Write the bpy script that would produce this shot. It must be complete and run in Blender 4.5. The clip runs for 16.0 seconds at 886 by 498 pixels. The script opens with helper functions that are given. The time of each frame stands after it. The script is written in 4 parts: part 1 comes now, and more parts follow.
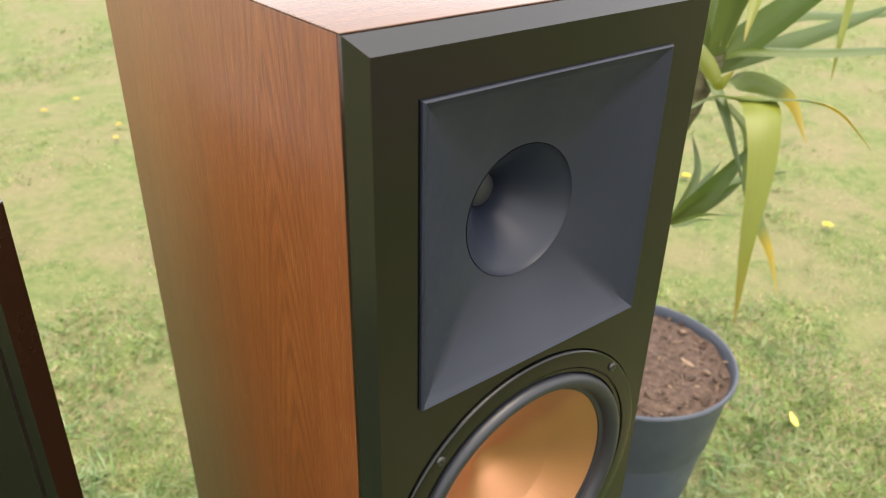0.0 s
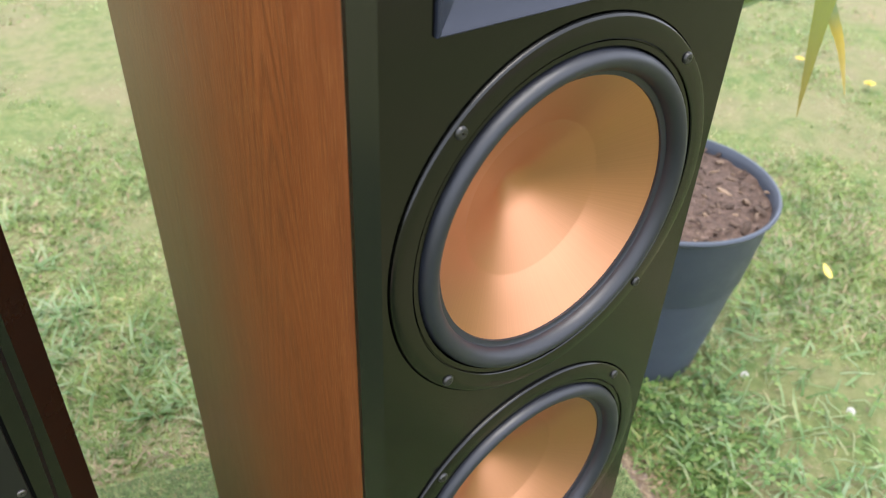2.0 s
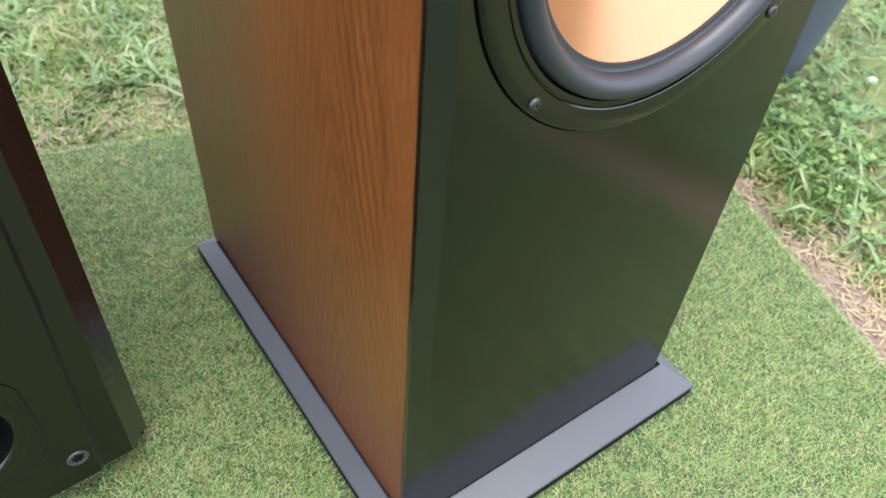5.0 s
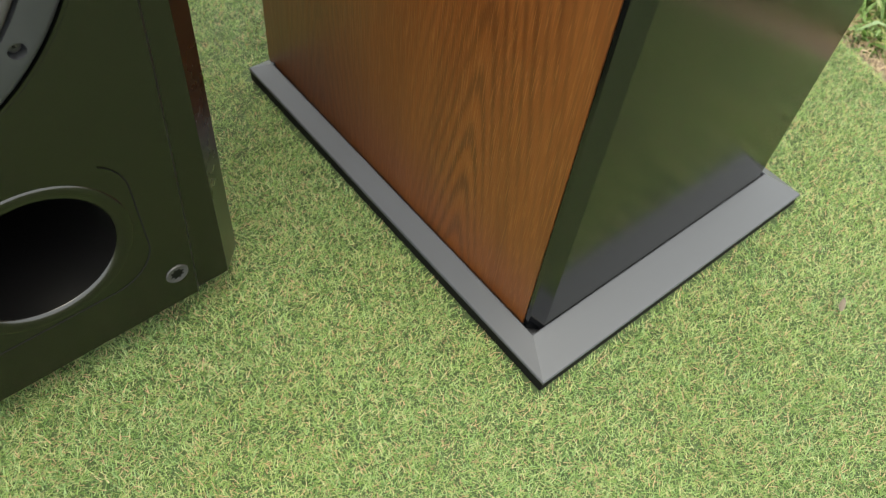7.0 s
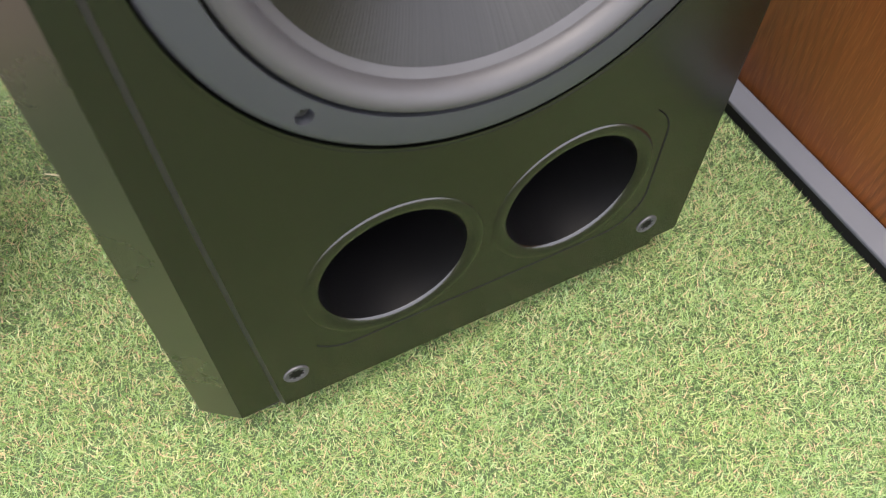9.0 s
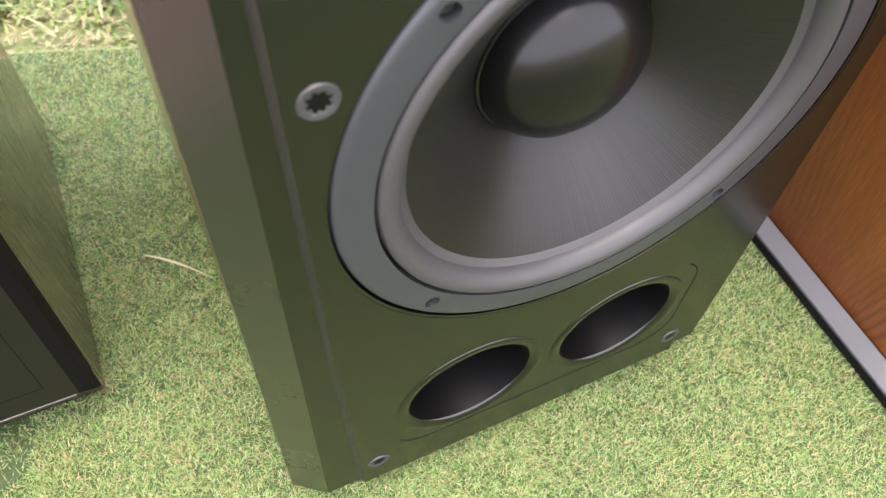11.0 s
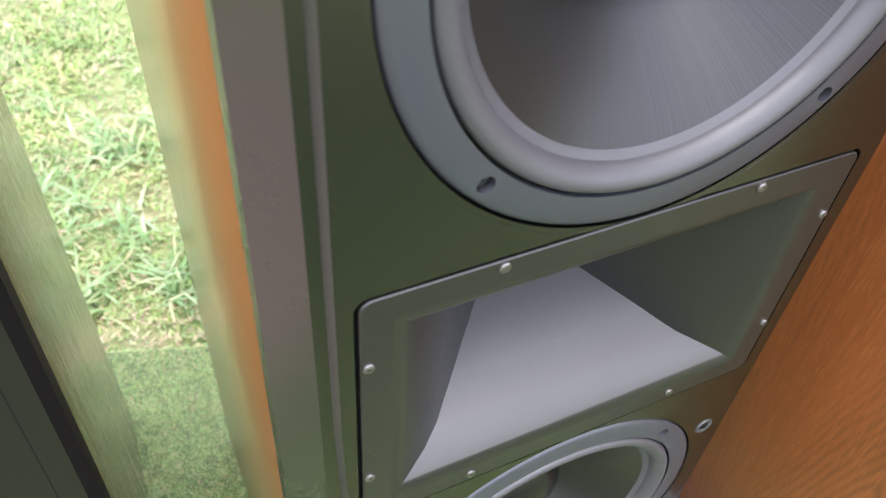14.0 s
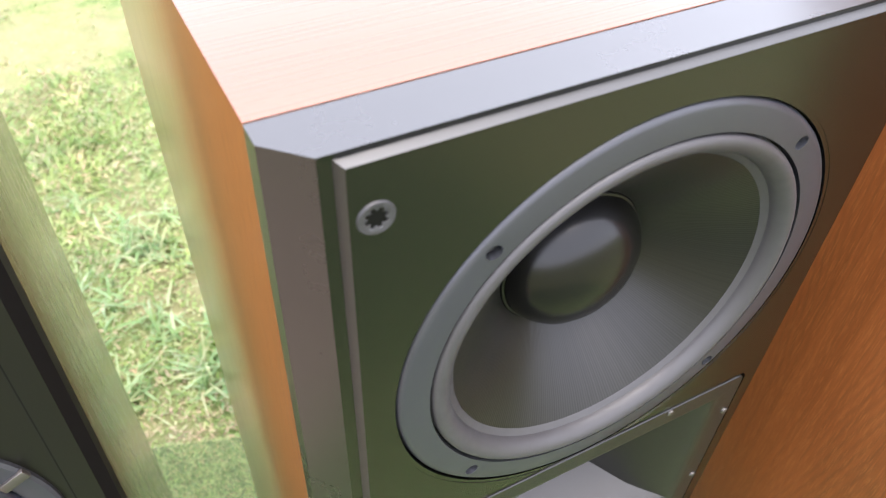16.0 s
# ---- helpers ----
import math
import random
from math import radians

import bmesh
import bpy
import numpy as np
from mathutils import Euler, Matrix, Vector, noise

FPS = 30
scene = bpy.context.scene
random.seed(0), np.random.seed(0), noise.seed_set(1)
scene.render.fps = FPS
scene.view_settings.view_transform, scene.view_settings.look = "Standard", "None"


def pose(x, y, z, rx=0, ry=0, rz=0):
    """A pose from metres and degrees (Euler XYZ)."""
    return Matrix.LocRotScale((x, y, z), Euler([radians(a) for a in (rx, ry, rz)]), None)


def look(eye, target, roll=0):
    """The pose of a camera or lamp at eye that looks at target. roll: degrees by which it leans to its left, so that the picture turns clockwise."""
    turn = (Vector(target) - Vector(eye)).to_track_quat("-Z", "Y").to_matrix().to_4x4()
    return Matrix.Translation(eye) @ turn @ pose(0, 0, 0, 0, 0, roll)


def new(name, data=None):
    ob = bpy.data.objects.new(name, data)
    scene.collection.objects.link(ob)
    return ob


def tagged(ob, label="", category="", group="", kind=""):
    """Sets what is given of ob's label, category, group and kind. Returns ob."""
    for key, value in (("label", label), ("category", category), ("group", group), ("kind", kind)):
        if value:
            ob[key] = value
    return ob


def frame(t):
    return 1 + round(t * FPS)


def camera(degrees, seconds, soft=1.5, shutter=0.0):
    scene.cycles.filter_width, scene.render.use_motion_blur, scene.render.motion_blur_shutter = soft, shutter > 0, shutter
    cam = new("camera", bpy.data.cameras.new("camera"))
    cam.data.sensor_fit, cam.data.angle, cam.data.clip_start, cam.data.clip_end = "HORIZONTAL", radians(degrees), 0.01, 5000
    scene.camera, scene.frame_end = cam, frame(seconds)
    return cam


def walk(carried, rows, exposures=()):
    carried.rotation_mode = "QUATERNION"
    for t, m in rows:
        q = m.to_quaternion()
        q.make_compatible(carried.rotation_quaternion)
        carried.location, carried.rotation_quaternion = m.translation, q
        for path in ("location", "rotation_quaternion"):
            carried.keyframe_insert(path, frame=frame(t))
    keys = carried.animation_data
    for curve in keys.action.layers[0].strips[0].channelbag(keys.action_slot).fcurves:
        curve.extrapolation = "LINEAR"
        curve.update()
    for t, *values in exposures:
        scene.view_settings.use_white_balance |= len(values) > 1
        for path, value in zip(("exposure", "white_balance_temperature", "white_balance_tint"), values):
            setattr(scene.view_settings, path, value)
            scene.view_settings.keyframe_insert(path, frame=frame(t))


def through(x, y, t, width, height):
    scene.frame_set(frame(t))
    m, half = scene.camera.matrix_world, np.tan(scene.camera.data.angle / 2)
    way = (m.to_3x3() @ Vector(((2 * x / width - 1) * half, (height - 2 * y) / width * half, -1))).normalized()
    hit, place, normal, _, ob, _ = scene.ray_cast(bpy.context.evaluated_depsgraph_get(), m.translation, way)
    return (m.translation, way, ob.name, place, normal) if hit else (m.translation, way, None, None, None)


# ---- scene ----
# the path: seconds, place, turn
ROWS = [
    (0.0, -0.3595, -0.3338, 1.3460, 60.947, -1.041, -38.041),
    (0.5, -0.3642, -0.3184, 1.3069, 62.307, -1.872, -37.380),
    (1.0, -0.3571, -0.3123, 1.2524, 59.971, -1.287, -37.000),
    (1.5, -0.3465, -0.3027, 1.1934, 57.241, -1.975, -36.957),
    (2.0, -0.3296, -0.2899, 1.1285, 53.457, -1.935, -36.935),
    (2.5, -0.3133, -0.2870, 1.0745, 49.636, -2.110, -37.401),
    (3.0, -0.3018, -0.2794, 1.0181, 45.144, -1.575, -38.054),
    (3.2, -0.2978, -0.2793, 0.9967, 44.258, -1.119, -38.300),
    (5.3, -0.3398, -0.2275, 0.6501, 42.888, -3.652, -34.439),
    (5.5, -0.3473, -0.2225, 0.6366, 41.066, -3.407, -35.293),
    (6.0, -0.3610, -0.2142, 0.5914, 38.602, -4.632, -38.475),
    (6.5, -0.3925, -0.2090, 0.5735, 37.709, -4.300, -41.350),
    (7.0, -0.4552, -0.1838, 0.5630, 37.322, -4.730, -38.640),
    (7.5, -0.5225, -0.1428, 0.5587, 36.832, -3.875, -34.424),
    (8.0, -0.5713, -0.1161, 0.5518, 36.193, -2.493, -30.705),
    (8.5, -0.6176, -0.0965, 0.5461, 35.808, 0.112, -27.621),
    (8.7, -0.6377, -0.0881, 0.5448, 35.471, 0.248, -26.098),
    (10.8, -0.7145, -0.0387, 0.6667, 34.628, -1.747, -23.388),
    (11.0, -0.7152, -0.0367, 0.6865, 34.846, -2.380, -23.432),
    (11.5, -0.7106, -0.0440, 0.7414, 34.619, -2.141, -25.452),
    (12.0, -0.7172, -0.0497, 0.7981, 35.055, -2.638, -24.549),
    (12.5, -0.7261, -0.0475, 0.8571, 37.558, -2.508, -23.993),
    (13.0, -0.7271, -0.0565, 0.9311, 41.487, -2.632, -23.716),
    (13.5, -0.7348, -0.0606, 0.9849, 43.990, -2.743, -23.675),
    (14.0, -0.7487, -0.0589, 1.0559, 45.437, -3.290, -23.757),
    (14.5, -0.7640, -0.0577, 1.1193, 45.399, -2.985, -23.782),
    (15.0, -0.7509, -0.0575, 1.1876, 45.096, -1.168, -26.311),
    (15.5, -0.7515, -0.0571, 1.2476, 45.357, -1.353, -26.020),
    (16.0, -0.7574, -0.0568, 1.3050, 45.528, -1.470, -25.786),
]
cam = camera(59.44, 16.0, 1.15)
# close focus: the lawn behind falls out of focus
cam.data.dof.use_dof, cam.data.dof.focus_distance, cam.data.dof.aperture_fstop = True, 0.54, 10.0
walk(cam, [(t, pose(x, y, z, rx, ry, rz)) for t, x, y, z, rx, ry, rz in ROWS],
     exposures=[(0.0, 1.86, 7900, 11), (0.7, 2.04, 7300, 11), (2.5, 1.91, 6600, 11), (5.5, 2.38, 6400, 6), (6.7, 2.08, 7800, 0), (8.5, 2.55, 7000, 13), (11.0, 2.85, 7050, 18), (13.5, 2.97, 6300, 15), (15.5, 2.93, 6650, 16), (16.0, 2.72, 6700, 16)])

# ---- daylight: bright, thinly overcast sky ----
world = bpy.data.worlds.new("overcast_sky")
scene.world = world
world.use_nodes = True
wn, wl = world.node_tree.nodes, world.node_tree.links
SUN_UP, SUN_TURN = radians(82), radians(200)
sky = wn.new("ShaderNodeTexSky")
sky.sky_type = "NISHITA"
sky.sun_disc = False
sky.sun_elevation, sky.sun_rotation = SUN_UP, SUN_TURN
sky.air_density, sky.dust_density, sky.ozone_density = 1.0, 4.0, 1.0
veil = wn.new("ShaderNodeHueSaturation")
veil.inputs["Saturation"].default_value = 0.7
wl.new(sky.outputs[0], veil.inputs["Color"])
cloud = wn.new("ShaderNodeMix")
cloud.data_type = "RGBA"
cloud.inputs[0].default_value = 0.7
cloud.inputs[7].default_value = (5.6, 6.0, 6.9, 1)
wl.new(veil.outputs[0], cloud.inputs[6])
wl.new(cloud.outputs[2], wn["Background"].inputs["Color"])
wn["Background"].inputs["Strength"].default_value = 0.14

sun = new("sun", bpy.data.lights.new("sun", "SUN"))
sun.data.energy, sun.data.angle, sun.data.color = 1.0, radians(50), (1.0, 0.96, 0.90)
sun_dir = Vector((math.sin(SUN_TURN) * math.cos(SUN_UP), math.cos(SUN_TURN) * math.cos(SUN_UP), math.sin(SUN_UP)))
sun.matrix_world = look(sun_dir * 30, (0, 0, 0))


# ---- materials ----
def material(name, colour, rough=0.5, metal=0.0, spec=0.5):
    m = bpy.data.materials.new(name)
    m.use_nodes = True
    p = m.node_tree.nodes["Principled BSDF"]
    p.inputs["Base Color"].default_value = (*colour, 1)
    p.inputs["Roughness"].default_value = rough
    p.inputs["Metallic"].default_value = metal
    p.inputs["Specular IOR Level"].default_value = spec
    return m


def node(m, kind, **inputs):
    n = m.node_tree.nodes.new(kind)
    for key, value in inputs.items():
        n.inputs[key.replace("_", " ")].default_value = value
    return n


def wire(m, a, b):
    m.node_tree.links.new(a, b)


def coords(m, scale=(1, 1, 1), kind="Object"):
    tc = m.node_tree.nodes.new("ShaderNodeTexCoord")
    mp = node(m, "ShaderNodeMapping", Scale=scale)
    wire(m, tc.outputs[kind], mp.inputs["Vector"])
    return mp.outputs["Vector"]


def noise_tex(m, vec, scale, detail=3.0, rough=0.55, distortion=0.0):
    n = node(m, "ShaderNodeTexNoise", Scale=scale, Detail=detail, Roughness=rough, Distortion=distortion)
    wire(m, vec, n.inputs["Vector"])
    return n.outputs["Fac"]


def ramp(m, fac, *stops):
    r = m.node_tree.nodes.new("ShaderNodeValToRGB")
    el = r.color_ramp.elements
    while len(el) < len(stops):
        el.new(0.5)
    for e, (pos, colour) in zip(el, stops):
        e.position, e.color = pos, (*colour, 1)
    wire(m, fac, r.inputs["Fac"])
    return r.outputs["Color"]


def mix(m, fac, a, b, how="MIX"):
    n = m.node_tree.nodes.new("ShaderNodeMix")
    n.data_type, n.blend_type = "RGBA", how
    for value, sock in ((fac, n.inputs[0]), (a, n.inputs[6]), (b, n.inputs[7])):
        if isinstance(value, (int, float)):
            sock.default_value = value
        elif isinstance(value, tuple):
            sock.default_value = (*value, 1)
        else:
            wire(m, value, sock)
    return n.outputs[2]


def maths(m, how, a, b):
    n = m.node_tree.nodes.new("ShaderNodeMath")
    n.operation = how
    for value, sock in ((a, n.inputs[0]), (b, n.inputs[1])):
        if isinstance(value, (int, float)):
            sock.default_value = value
        else:
            wire(m, value, sock)
    return n.outputs[0]


def put(m, socket, value):
    wire(m, value, m.node_tree.nodes["Principled BSDF"].inputs[socket])


def bump(m, height, strength, distance=0.001):
    b = node(m, "ShaderNodeBump", Strength=strength, Distance=distance)
    wire(m, height, b.inputs["Height"])
    put(m, "Normal", b.outputs["Normal"])


def smudged(m, low, high, scale=14.0):
    """Roughness that varies with faint smudges and dust."""
    v = coords(m)
    f = noise_tex(m, v, scale, 5.0, 0.65)
    r = node(m, "ShaderNodeMapRange", **{"From_Min": 0.3, "From_Max": 0.7, "To_Min": low, "To_Max": high})
    wire(m, f, r.inputs["Value"])
    put(m, "Roughness", r.outputs["Result"])


def veneer(name, dark, mid, light, rough, figure=30.0, shift=(0, 0, 0), arches=(), coat=0.14, coat_rough=0.12, pore_tone=None, relief=0.32, band=0.0):
    """Real wood veneer, grain along local z: contour figure, streaks and fine open pores."""
    m = material(name, mid, rough)
    tc = m.node_tree.nodes.new("ShaderNodeTexCoord")
    base = node(m, "ShaderNodeMapping", Location=shift)
    wire(m, tc.outputs["Object"], base.inputs["Vector"])

    def stretched(scale):
        mp = node(m, "ShaderNodeMapping", Scale=scale)
        wire(m, base.outputs["Vector"], mp.inputs["Vector"])
        return mp.outputs["Vector"]
    broad = noise_tex(m, stretched((5.0, 5.0, 0.9)), 1.0, 1.5, 0.4)
    rings = maths(m, "SINE", maths(m, "MULTIPLY", broad, figure * 2.6), 0.0)
    rings01 = maths(m, "MULTIPLY_ADD", rings, 0.5)
    rings01.node.inputs[2].default_value = 0.5
    streak = noise_tex(m, stretched((330, 330, 3.6)), 1.0, 4.0, 0.62)
    pore = noise_tex(m, stretched((1150, 1150, 42.0)), 1.0, 2.0, 0.5)
    patch = noise_tex(m, stretched((3.2, 3.2, 1.1)), 1.3, 2.0, 0.5)
    figure_mix = mix(m, 0.14, streak, rings01)
    if band:
        figure_mix = mix(m, band, figure_mix, noise_tex(m, stretched((85, 85, 1.6)), 1.0, 3.0, 0.55))
    c = ramp(m, figure_mix, (0.30, dark), (0.5, mid), (0.72, light))
    c = mix(m, ramp(m, patch, (0.35, (0, 0, 0)), (0.7, (0.4, 0.4, 0.4))), c, tuple(v * 0.78 for v in mid))
    for yc, strength in arches:
        # flat-sawn arches, stacked along the grain
        sep = m.node_tree.nodes.new("ShaderNodeSeparateXYZ")
        wire(m, tc.outputs["Object"], sep.inputs[0])
        wobble = noise_tex(m, stretched((9.0, 9.0, 2.5)), 1.0, 2.0, 0.5)
        across = maths(m, "MULTIPLY", maths(m, "ADD", sep.outputs[1], -yc), 120.0)
        sq = maths(m, "MULTIPLY", across, across)
        flank = maths(m, "POWER", maths(m, "ADD", sq, 1.2), 0.5)
        f = maths(m, "ADD", maths(m, "ADD", maths(m, "MULTIPLY", sep.outputs[2], 20.0), flank), maths(m, "MULTIPLY", wobble, 3.5))
        f = maths(m, "ADD", f, maths(m, "MULTIPLY", streak, 0.15))
        lines = maths(m, "POWER", maths(m, "MULTIPLY_ADD", maths(m, "SINE", maths(m, "MULTIPLY", f, 6.283), 0.0), 0.5), 2.0)
        lines.node.inputs[0].links[0].from_node.inputs[2].default_value = 0.5
        fade = maths(m, "DIVIDE", strength, maths(m, "ADD", 1.0, maths(m, "MULTIPLY", maths(m, "MULTIPLY", sq, sq), 0.0003)))
        low = node(m, "ShaderNodeMapRange", **{"From_Min": 0.75, "From_Max": 0.35, "To_Min": 0.6, "To_Max": 1.0})
        wire(m, sep.outputs[2], low.inputs["Value"])
        fade = maths(m, "MULTIPLY", fade, low.outputs["Result"])
        fade = maths(m, "MULTIPLY", fade, ramp(m, noise_tex(m, stretched((16.0, 16.0, 3.0)), 1.0, 2.0, 0.5), (0.36, (0.35, 0.35, 0.35)), (0.60, (1.3, 1.3, 1.3))))
        c = mix(m, maths(m, "MULTIPLY", lines, fade), c, tuple(v * 0.82 for v in dark))
        c = mix(m, maths(m, "MULTIPLY", maths(m, "POWER", maths(m, "SUBTRACT", 1.0, lines), 3.0), maths(m, "MULTIPLY", fade, 0.5)), c, tuple(v * 1.2 for v in light))
    pores = ramp(m, pore, (0.36, (1, 1, 1)), (0.43, (0, 0, 0)))
    c = mix(m, mix(m, 1.0, pores, (min(0.5, relief * 1.6),) * 3, "MULTIPLY"), c, pore_tone or tuple(v * 0.5 for v in dark))
    put(m, "Base Color", c)
    bump(m, mix(m, 0.5, pore, streak), relief, 0.0006)
    r = node(m, "ShaderNodeMapRange", **{"To_Min": rough - 0.06, "To_Max": rough + 0.1})
    wire(m, streak, r.inputs["Value"])
    put(m, "Roughness", r.outputs["Result"])
    p = m.node_tree.nodes["Principled BSDF"]
    p.inputs["Coat Weight"].default_value, p.inputs["Coat Roughness"].default_value = coat, coat_rough
    wire(m, p.inputs["Normal"].links[0].from_socket, p.inputs["Coat Normal"])
    return m


WALNUT = veneer("walnut_veneer", (0.088, 0.0240, 0.0050), (0.136, 0.0395, 0.0085), (0.180, 0.0570, 0.0135), 0.36, arches=((0.105, 0.58), (0.31, 0.46)), coat=0.09, coat_rough=0.14, pore_tone=(0.235, 0.094, 0.026), relief=0.6, band=0.35)
WALNUT_TOP = veneer("polished_walnut_top", (0.085, 0.030, 0.011), (0.105, 0.038, 0.014), (0.130, 0.050, 0.020), 0.26, coat=1.0, coat_rough=0.1)
# cherry top: washed-out pink of the reflected sky is put into the base colour
CHERRY_TOP_SKY = veneer("polished_cherry_top_sky", (0.158, 0.060, 0.033), (0.163, 0.063, 0.035), (0.168, 0.066, 0.037), 0.26, coat=0.8, coat_rough=0.14, relief=0.05)
CHERRY = veneer("cherry_veneer", (0.130, 0.049, 0.0125), (0.170, 0.069, 0.0180), (0.205, 0.090, 0.027), 0.30, 16.0, (3, 1, 2), coat=0.65)
OAK_DARK = veneer("dark_veneer", (0.036, 0.032, 0.014), (0.078, 0.072, 0.034), (0.125, 0.118, 0.060), 0.24, 22.0, (7, 2, 5), coat=0.45, coat_rough=0.18, relief=0.6, band=0.6)
MATT_BLACK = material("matt_black_front", (0.0060, 0.0060, 0.0045), 0.32, spec=0.32)
smudged(MATT_BLACK, 0.29, 0.35, 12.0)

SATIN_BLACK = material("satin_black_lacquer", (0.0016, 0.0017, 0.0014), 0.17, spec=0.47)
smudged(SATIN_BLACK, 0.155, 0.185)
MOULDED_BLACK = material("moulded_black_plastic", (0.0016, 0.0018, 0.0012), 0.24, spec=0.68)
smudged(MOULDED_BLACK, 0.22, 0.26, 9.0)
FRAME_PLASTIC = material("moulded_black_frame", (0.0026, 0.0026, 0.0026), 0.26, spec=0.85)
FRAME_PLASTIC.node_tree.nodes["Principled BSDF"].inputs["Coat Weight"].default_value = 0.35
FRAME_PLASTIC.node_tree.nodes["Principled BSDF"].inputs["Coat Roughness"].default_value = 0.25
smudged(FRAME_PLASTIC, 0.26, 0.30, 9.0)
BEVEL_BLACK = material("polished_black_bevel", (0.0018, 0.0020, 0.0026), 0.2, spec=0.7)
BEVEL_BLACK.node_tree.nodes["Principled BSDF"].inputs["Coat Weight"].default_value = 0.35
BEVEL_BLACK.node_tree.nodes["Principled BSDF"].inputs["Coat Roughness"].default_value = 0.15
CHAMFER = material("dull_black_chamfer", (0.0070, 0.0070, 0.0068), 0.38, spec=0.85)
bump(CHAMFER, noise_tex(CHAMFER, coords(CHAMFER), 900.0, 3.0), 0.35, 0.0004)
HORN_RUBBER = material("horn_dark_grey", (0.0110, 0.0148, 0.0280), 0.40, spec=0.42)
smudged(HORN_RUBBER, 0.36, 0.5, 22.0)
RUBBER = material("black_rubber", (0.0085, 0.0105, 0.0165), 0.38, spec=0.6)
smudged(RUBBER, 0.36, 0.5, 40.0)
PLINTH = material("plinth_grey_plastic", (0.044, 0.047, 0.056), 0.42, spec=0.42)
smudged(PLINTH, 0.38, 0.46, 30.0)
EDGE_BLACK = material("edge_black", (0.003, 0.003, 0.003), 0.7, spec=0.15)
FRAME_GREY = material("cast_frame_grey", (0.035, 0.037, 0.043), 0.36, 0.3)
smudged(FRAME_GREY, 0.34, 0.39, 20.0)
GREY_RUBBER = material("grey_foam_rubber", (0.032, 0.031, 0.033), 0.46)
smudged(GREY_RUBBER, 0.42, 0.6, 35.0)
CAP_BLACK = material("dust_cap_black", (0.004, 0.0038, 0.0038), 0.26, spec=0.34)
smudged(CAP_BLACK, 0.21, 0.26, 25.0)
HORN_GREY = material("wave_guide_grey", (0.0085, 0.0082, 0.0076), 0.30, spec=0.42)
smudged(HORN_GREY, 0.27, 0.33, 18.0)
bump(HORN_GREY, noise_tex(HORN_GREY, coords(HORN_GREY), 1100.0, 2.0), 0.3, 0.0004)
# the floor and roof of the wave guide are stippled, paler and rougher than its side walls and plate
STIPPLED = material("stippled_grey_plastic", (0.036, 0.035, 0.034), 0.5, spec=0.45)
smudged(STIPPLED, 0.46, 0.54, 18.0)
bump(STIPPLED, noise_tex(STIPPLED, coords(STIPPLED), 1100.0, 2.0), 0.35, 0.0004)
STEEL = material("zinc_screw", (0.15, 0.14, 0.135), 0.36, 0.9)
SCREW_BLACK = material("black_screw", (0.05, 0.05, 0.05), 0.3, 0.7)
NYLON = material("grey_nylon", (0.028, 0.028, 0.030), 0.5)
NYLON_PALE = material("pale_nylon", (0.13, 0.13, 0.135), 0.4)
THROAT_MESH = material("throat_mesh_grey", (0.022, 0.024, 0.028), 0.5)
PORT_BLACK = material("port_tube_black", (0.0018, 0.0018, 0.002), 0.5, spec=0.15)


def cone_metal(name, colour, rough, lines, strength):
    """Spun metal or pressed fibre with a radial sheen and fine ribs round the axis (local z)."""
    m = material(name, colour, rough, 0.92)
    p = m.node_tree.nodes["Principled BSDF"]
    p.inputs["Anisotropic"].default_value, p.inputs["Anisotropic Rotation"].default_value = 0.5, 0.25
    tan = m.node_tree.nodes.new("ShaderNodeTangent")
    tan.direction_type, tan.axis = "RADIAL", "Z"
    wire(m, tan.outputs[0], p.inputs["Tangent"])
    v = coords(m)
    sep = m.node_tree.nodes.new("ShaderNodeSeparateXYZ")
    wire(m, v, sep.inputs[0])
    angle = maths(m, "ARCTAN2", sep.outputs[1], sep.outputs[0])
    comb = m.node_tree.nodes.new("ShaderNodeCombineXYZ")
    wire(m, angle, comb.inputs[0])
    n = noise_tex(m, comb.outputs[0], lines, 3.0, 0.6)
    put(m, "Base Color", mix(m, n, tuple(c * 0.86 for c in colour), tuple(min(1, c * 1.12) for c in colour)))
    bump(m, n, strength, 0.0006)
    return m


COPPER = cone_metal("copper_cone", (0.57, 0.275, 0.152), 0.36, 60.0, 0.04)

FIBRE = material("ribbed_fibre_cone", (0.0085, 0.0080, 0.0077), 0.34, spec=0.55)
fv = coords(FIBRE)
fs = FIBRE.node_tree.nodes.new("ShaderNodeSeparateXYZ")
wire(FIBRE, fv, fs.inputs[0])
fa = maths(FIBRE, "MULTIPLY", maths(FIBRE, "ARCTAN2", fs.outputs[1], fs.outputs[0]), 330.0)
bump(FIBRE, mix(FIBRE, 0.3, maths(FIBRE, "SINE", fa, 0.0), noise_tex(FIBRE, fv, 300.0)), 0.10, 0.0003)
# pressed ribs run out from the centre: some darker, some glossier
fc = FIBRE.node_tree.nodes.new("ShaderNodeCombineXYZ")
wire(FIBRE, maths(FIBRE, "ARCTAN2", fs.outputs[1], fs.outputs[0]), fc.inputs[0])
fn = noise_tex(FIBRE, fc.outputs[0], 45.0, 4.0, 0.7)
put(FIBRE, "Base Color", ramp(FIBRE, fn, (0.35, (0.0066, 0.0063, 0.0060)), (0.65, (0.0080, 0.0076, 0.0073))))
fr = node(FIBRE, "ShaderNodeMapRange", **{"From_Min": 0.3, "From_Max": 0.7, "To_Min": 0.34, "To_Max": 0.43})
wire(FIBRE, fn, fr.inputs["Value"])
put(FIBRE, "Specular IOR Level", fr.outputs["Result"])
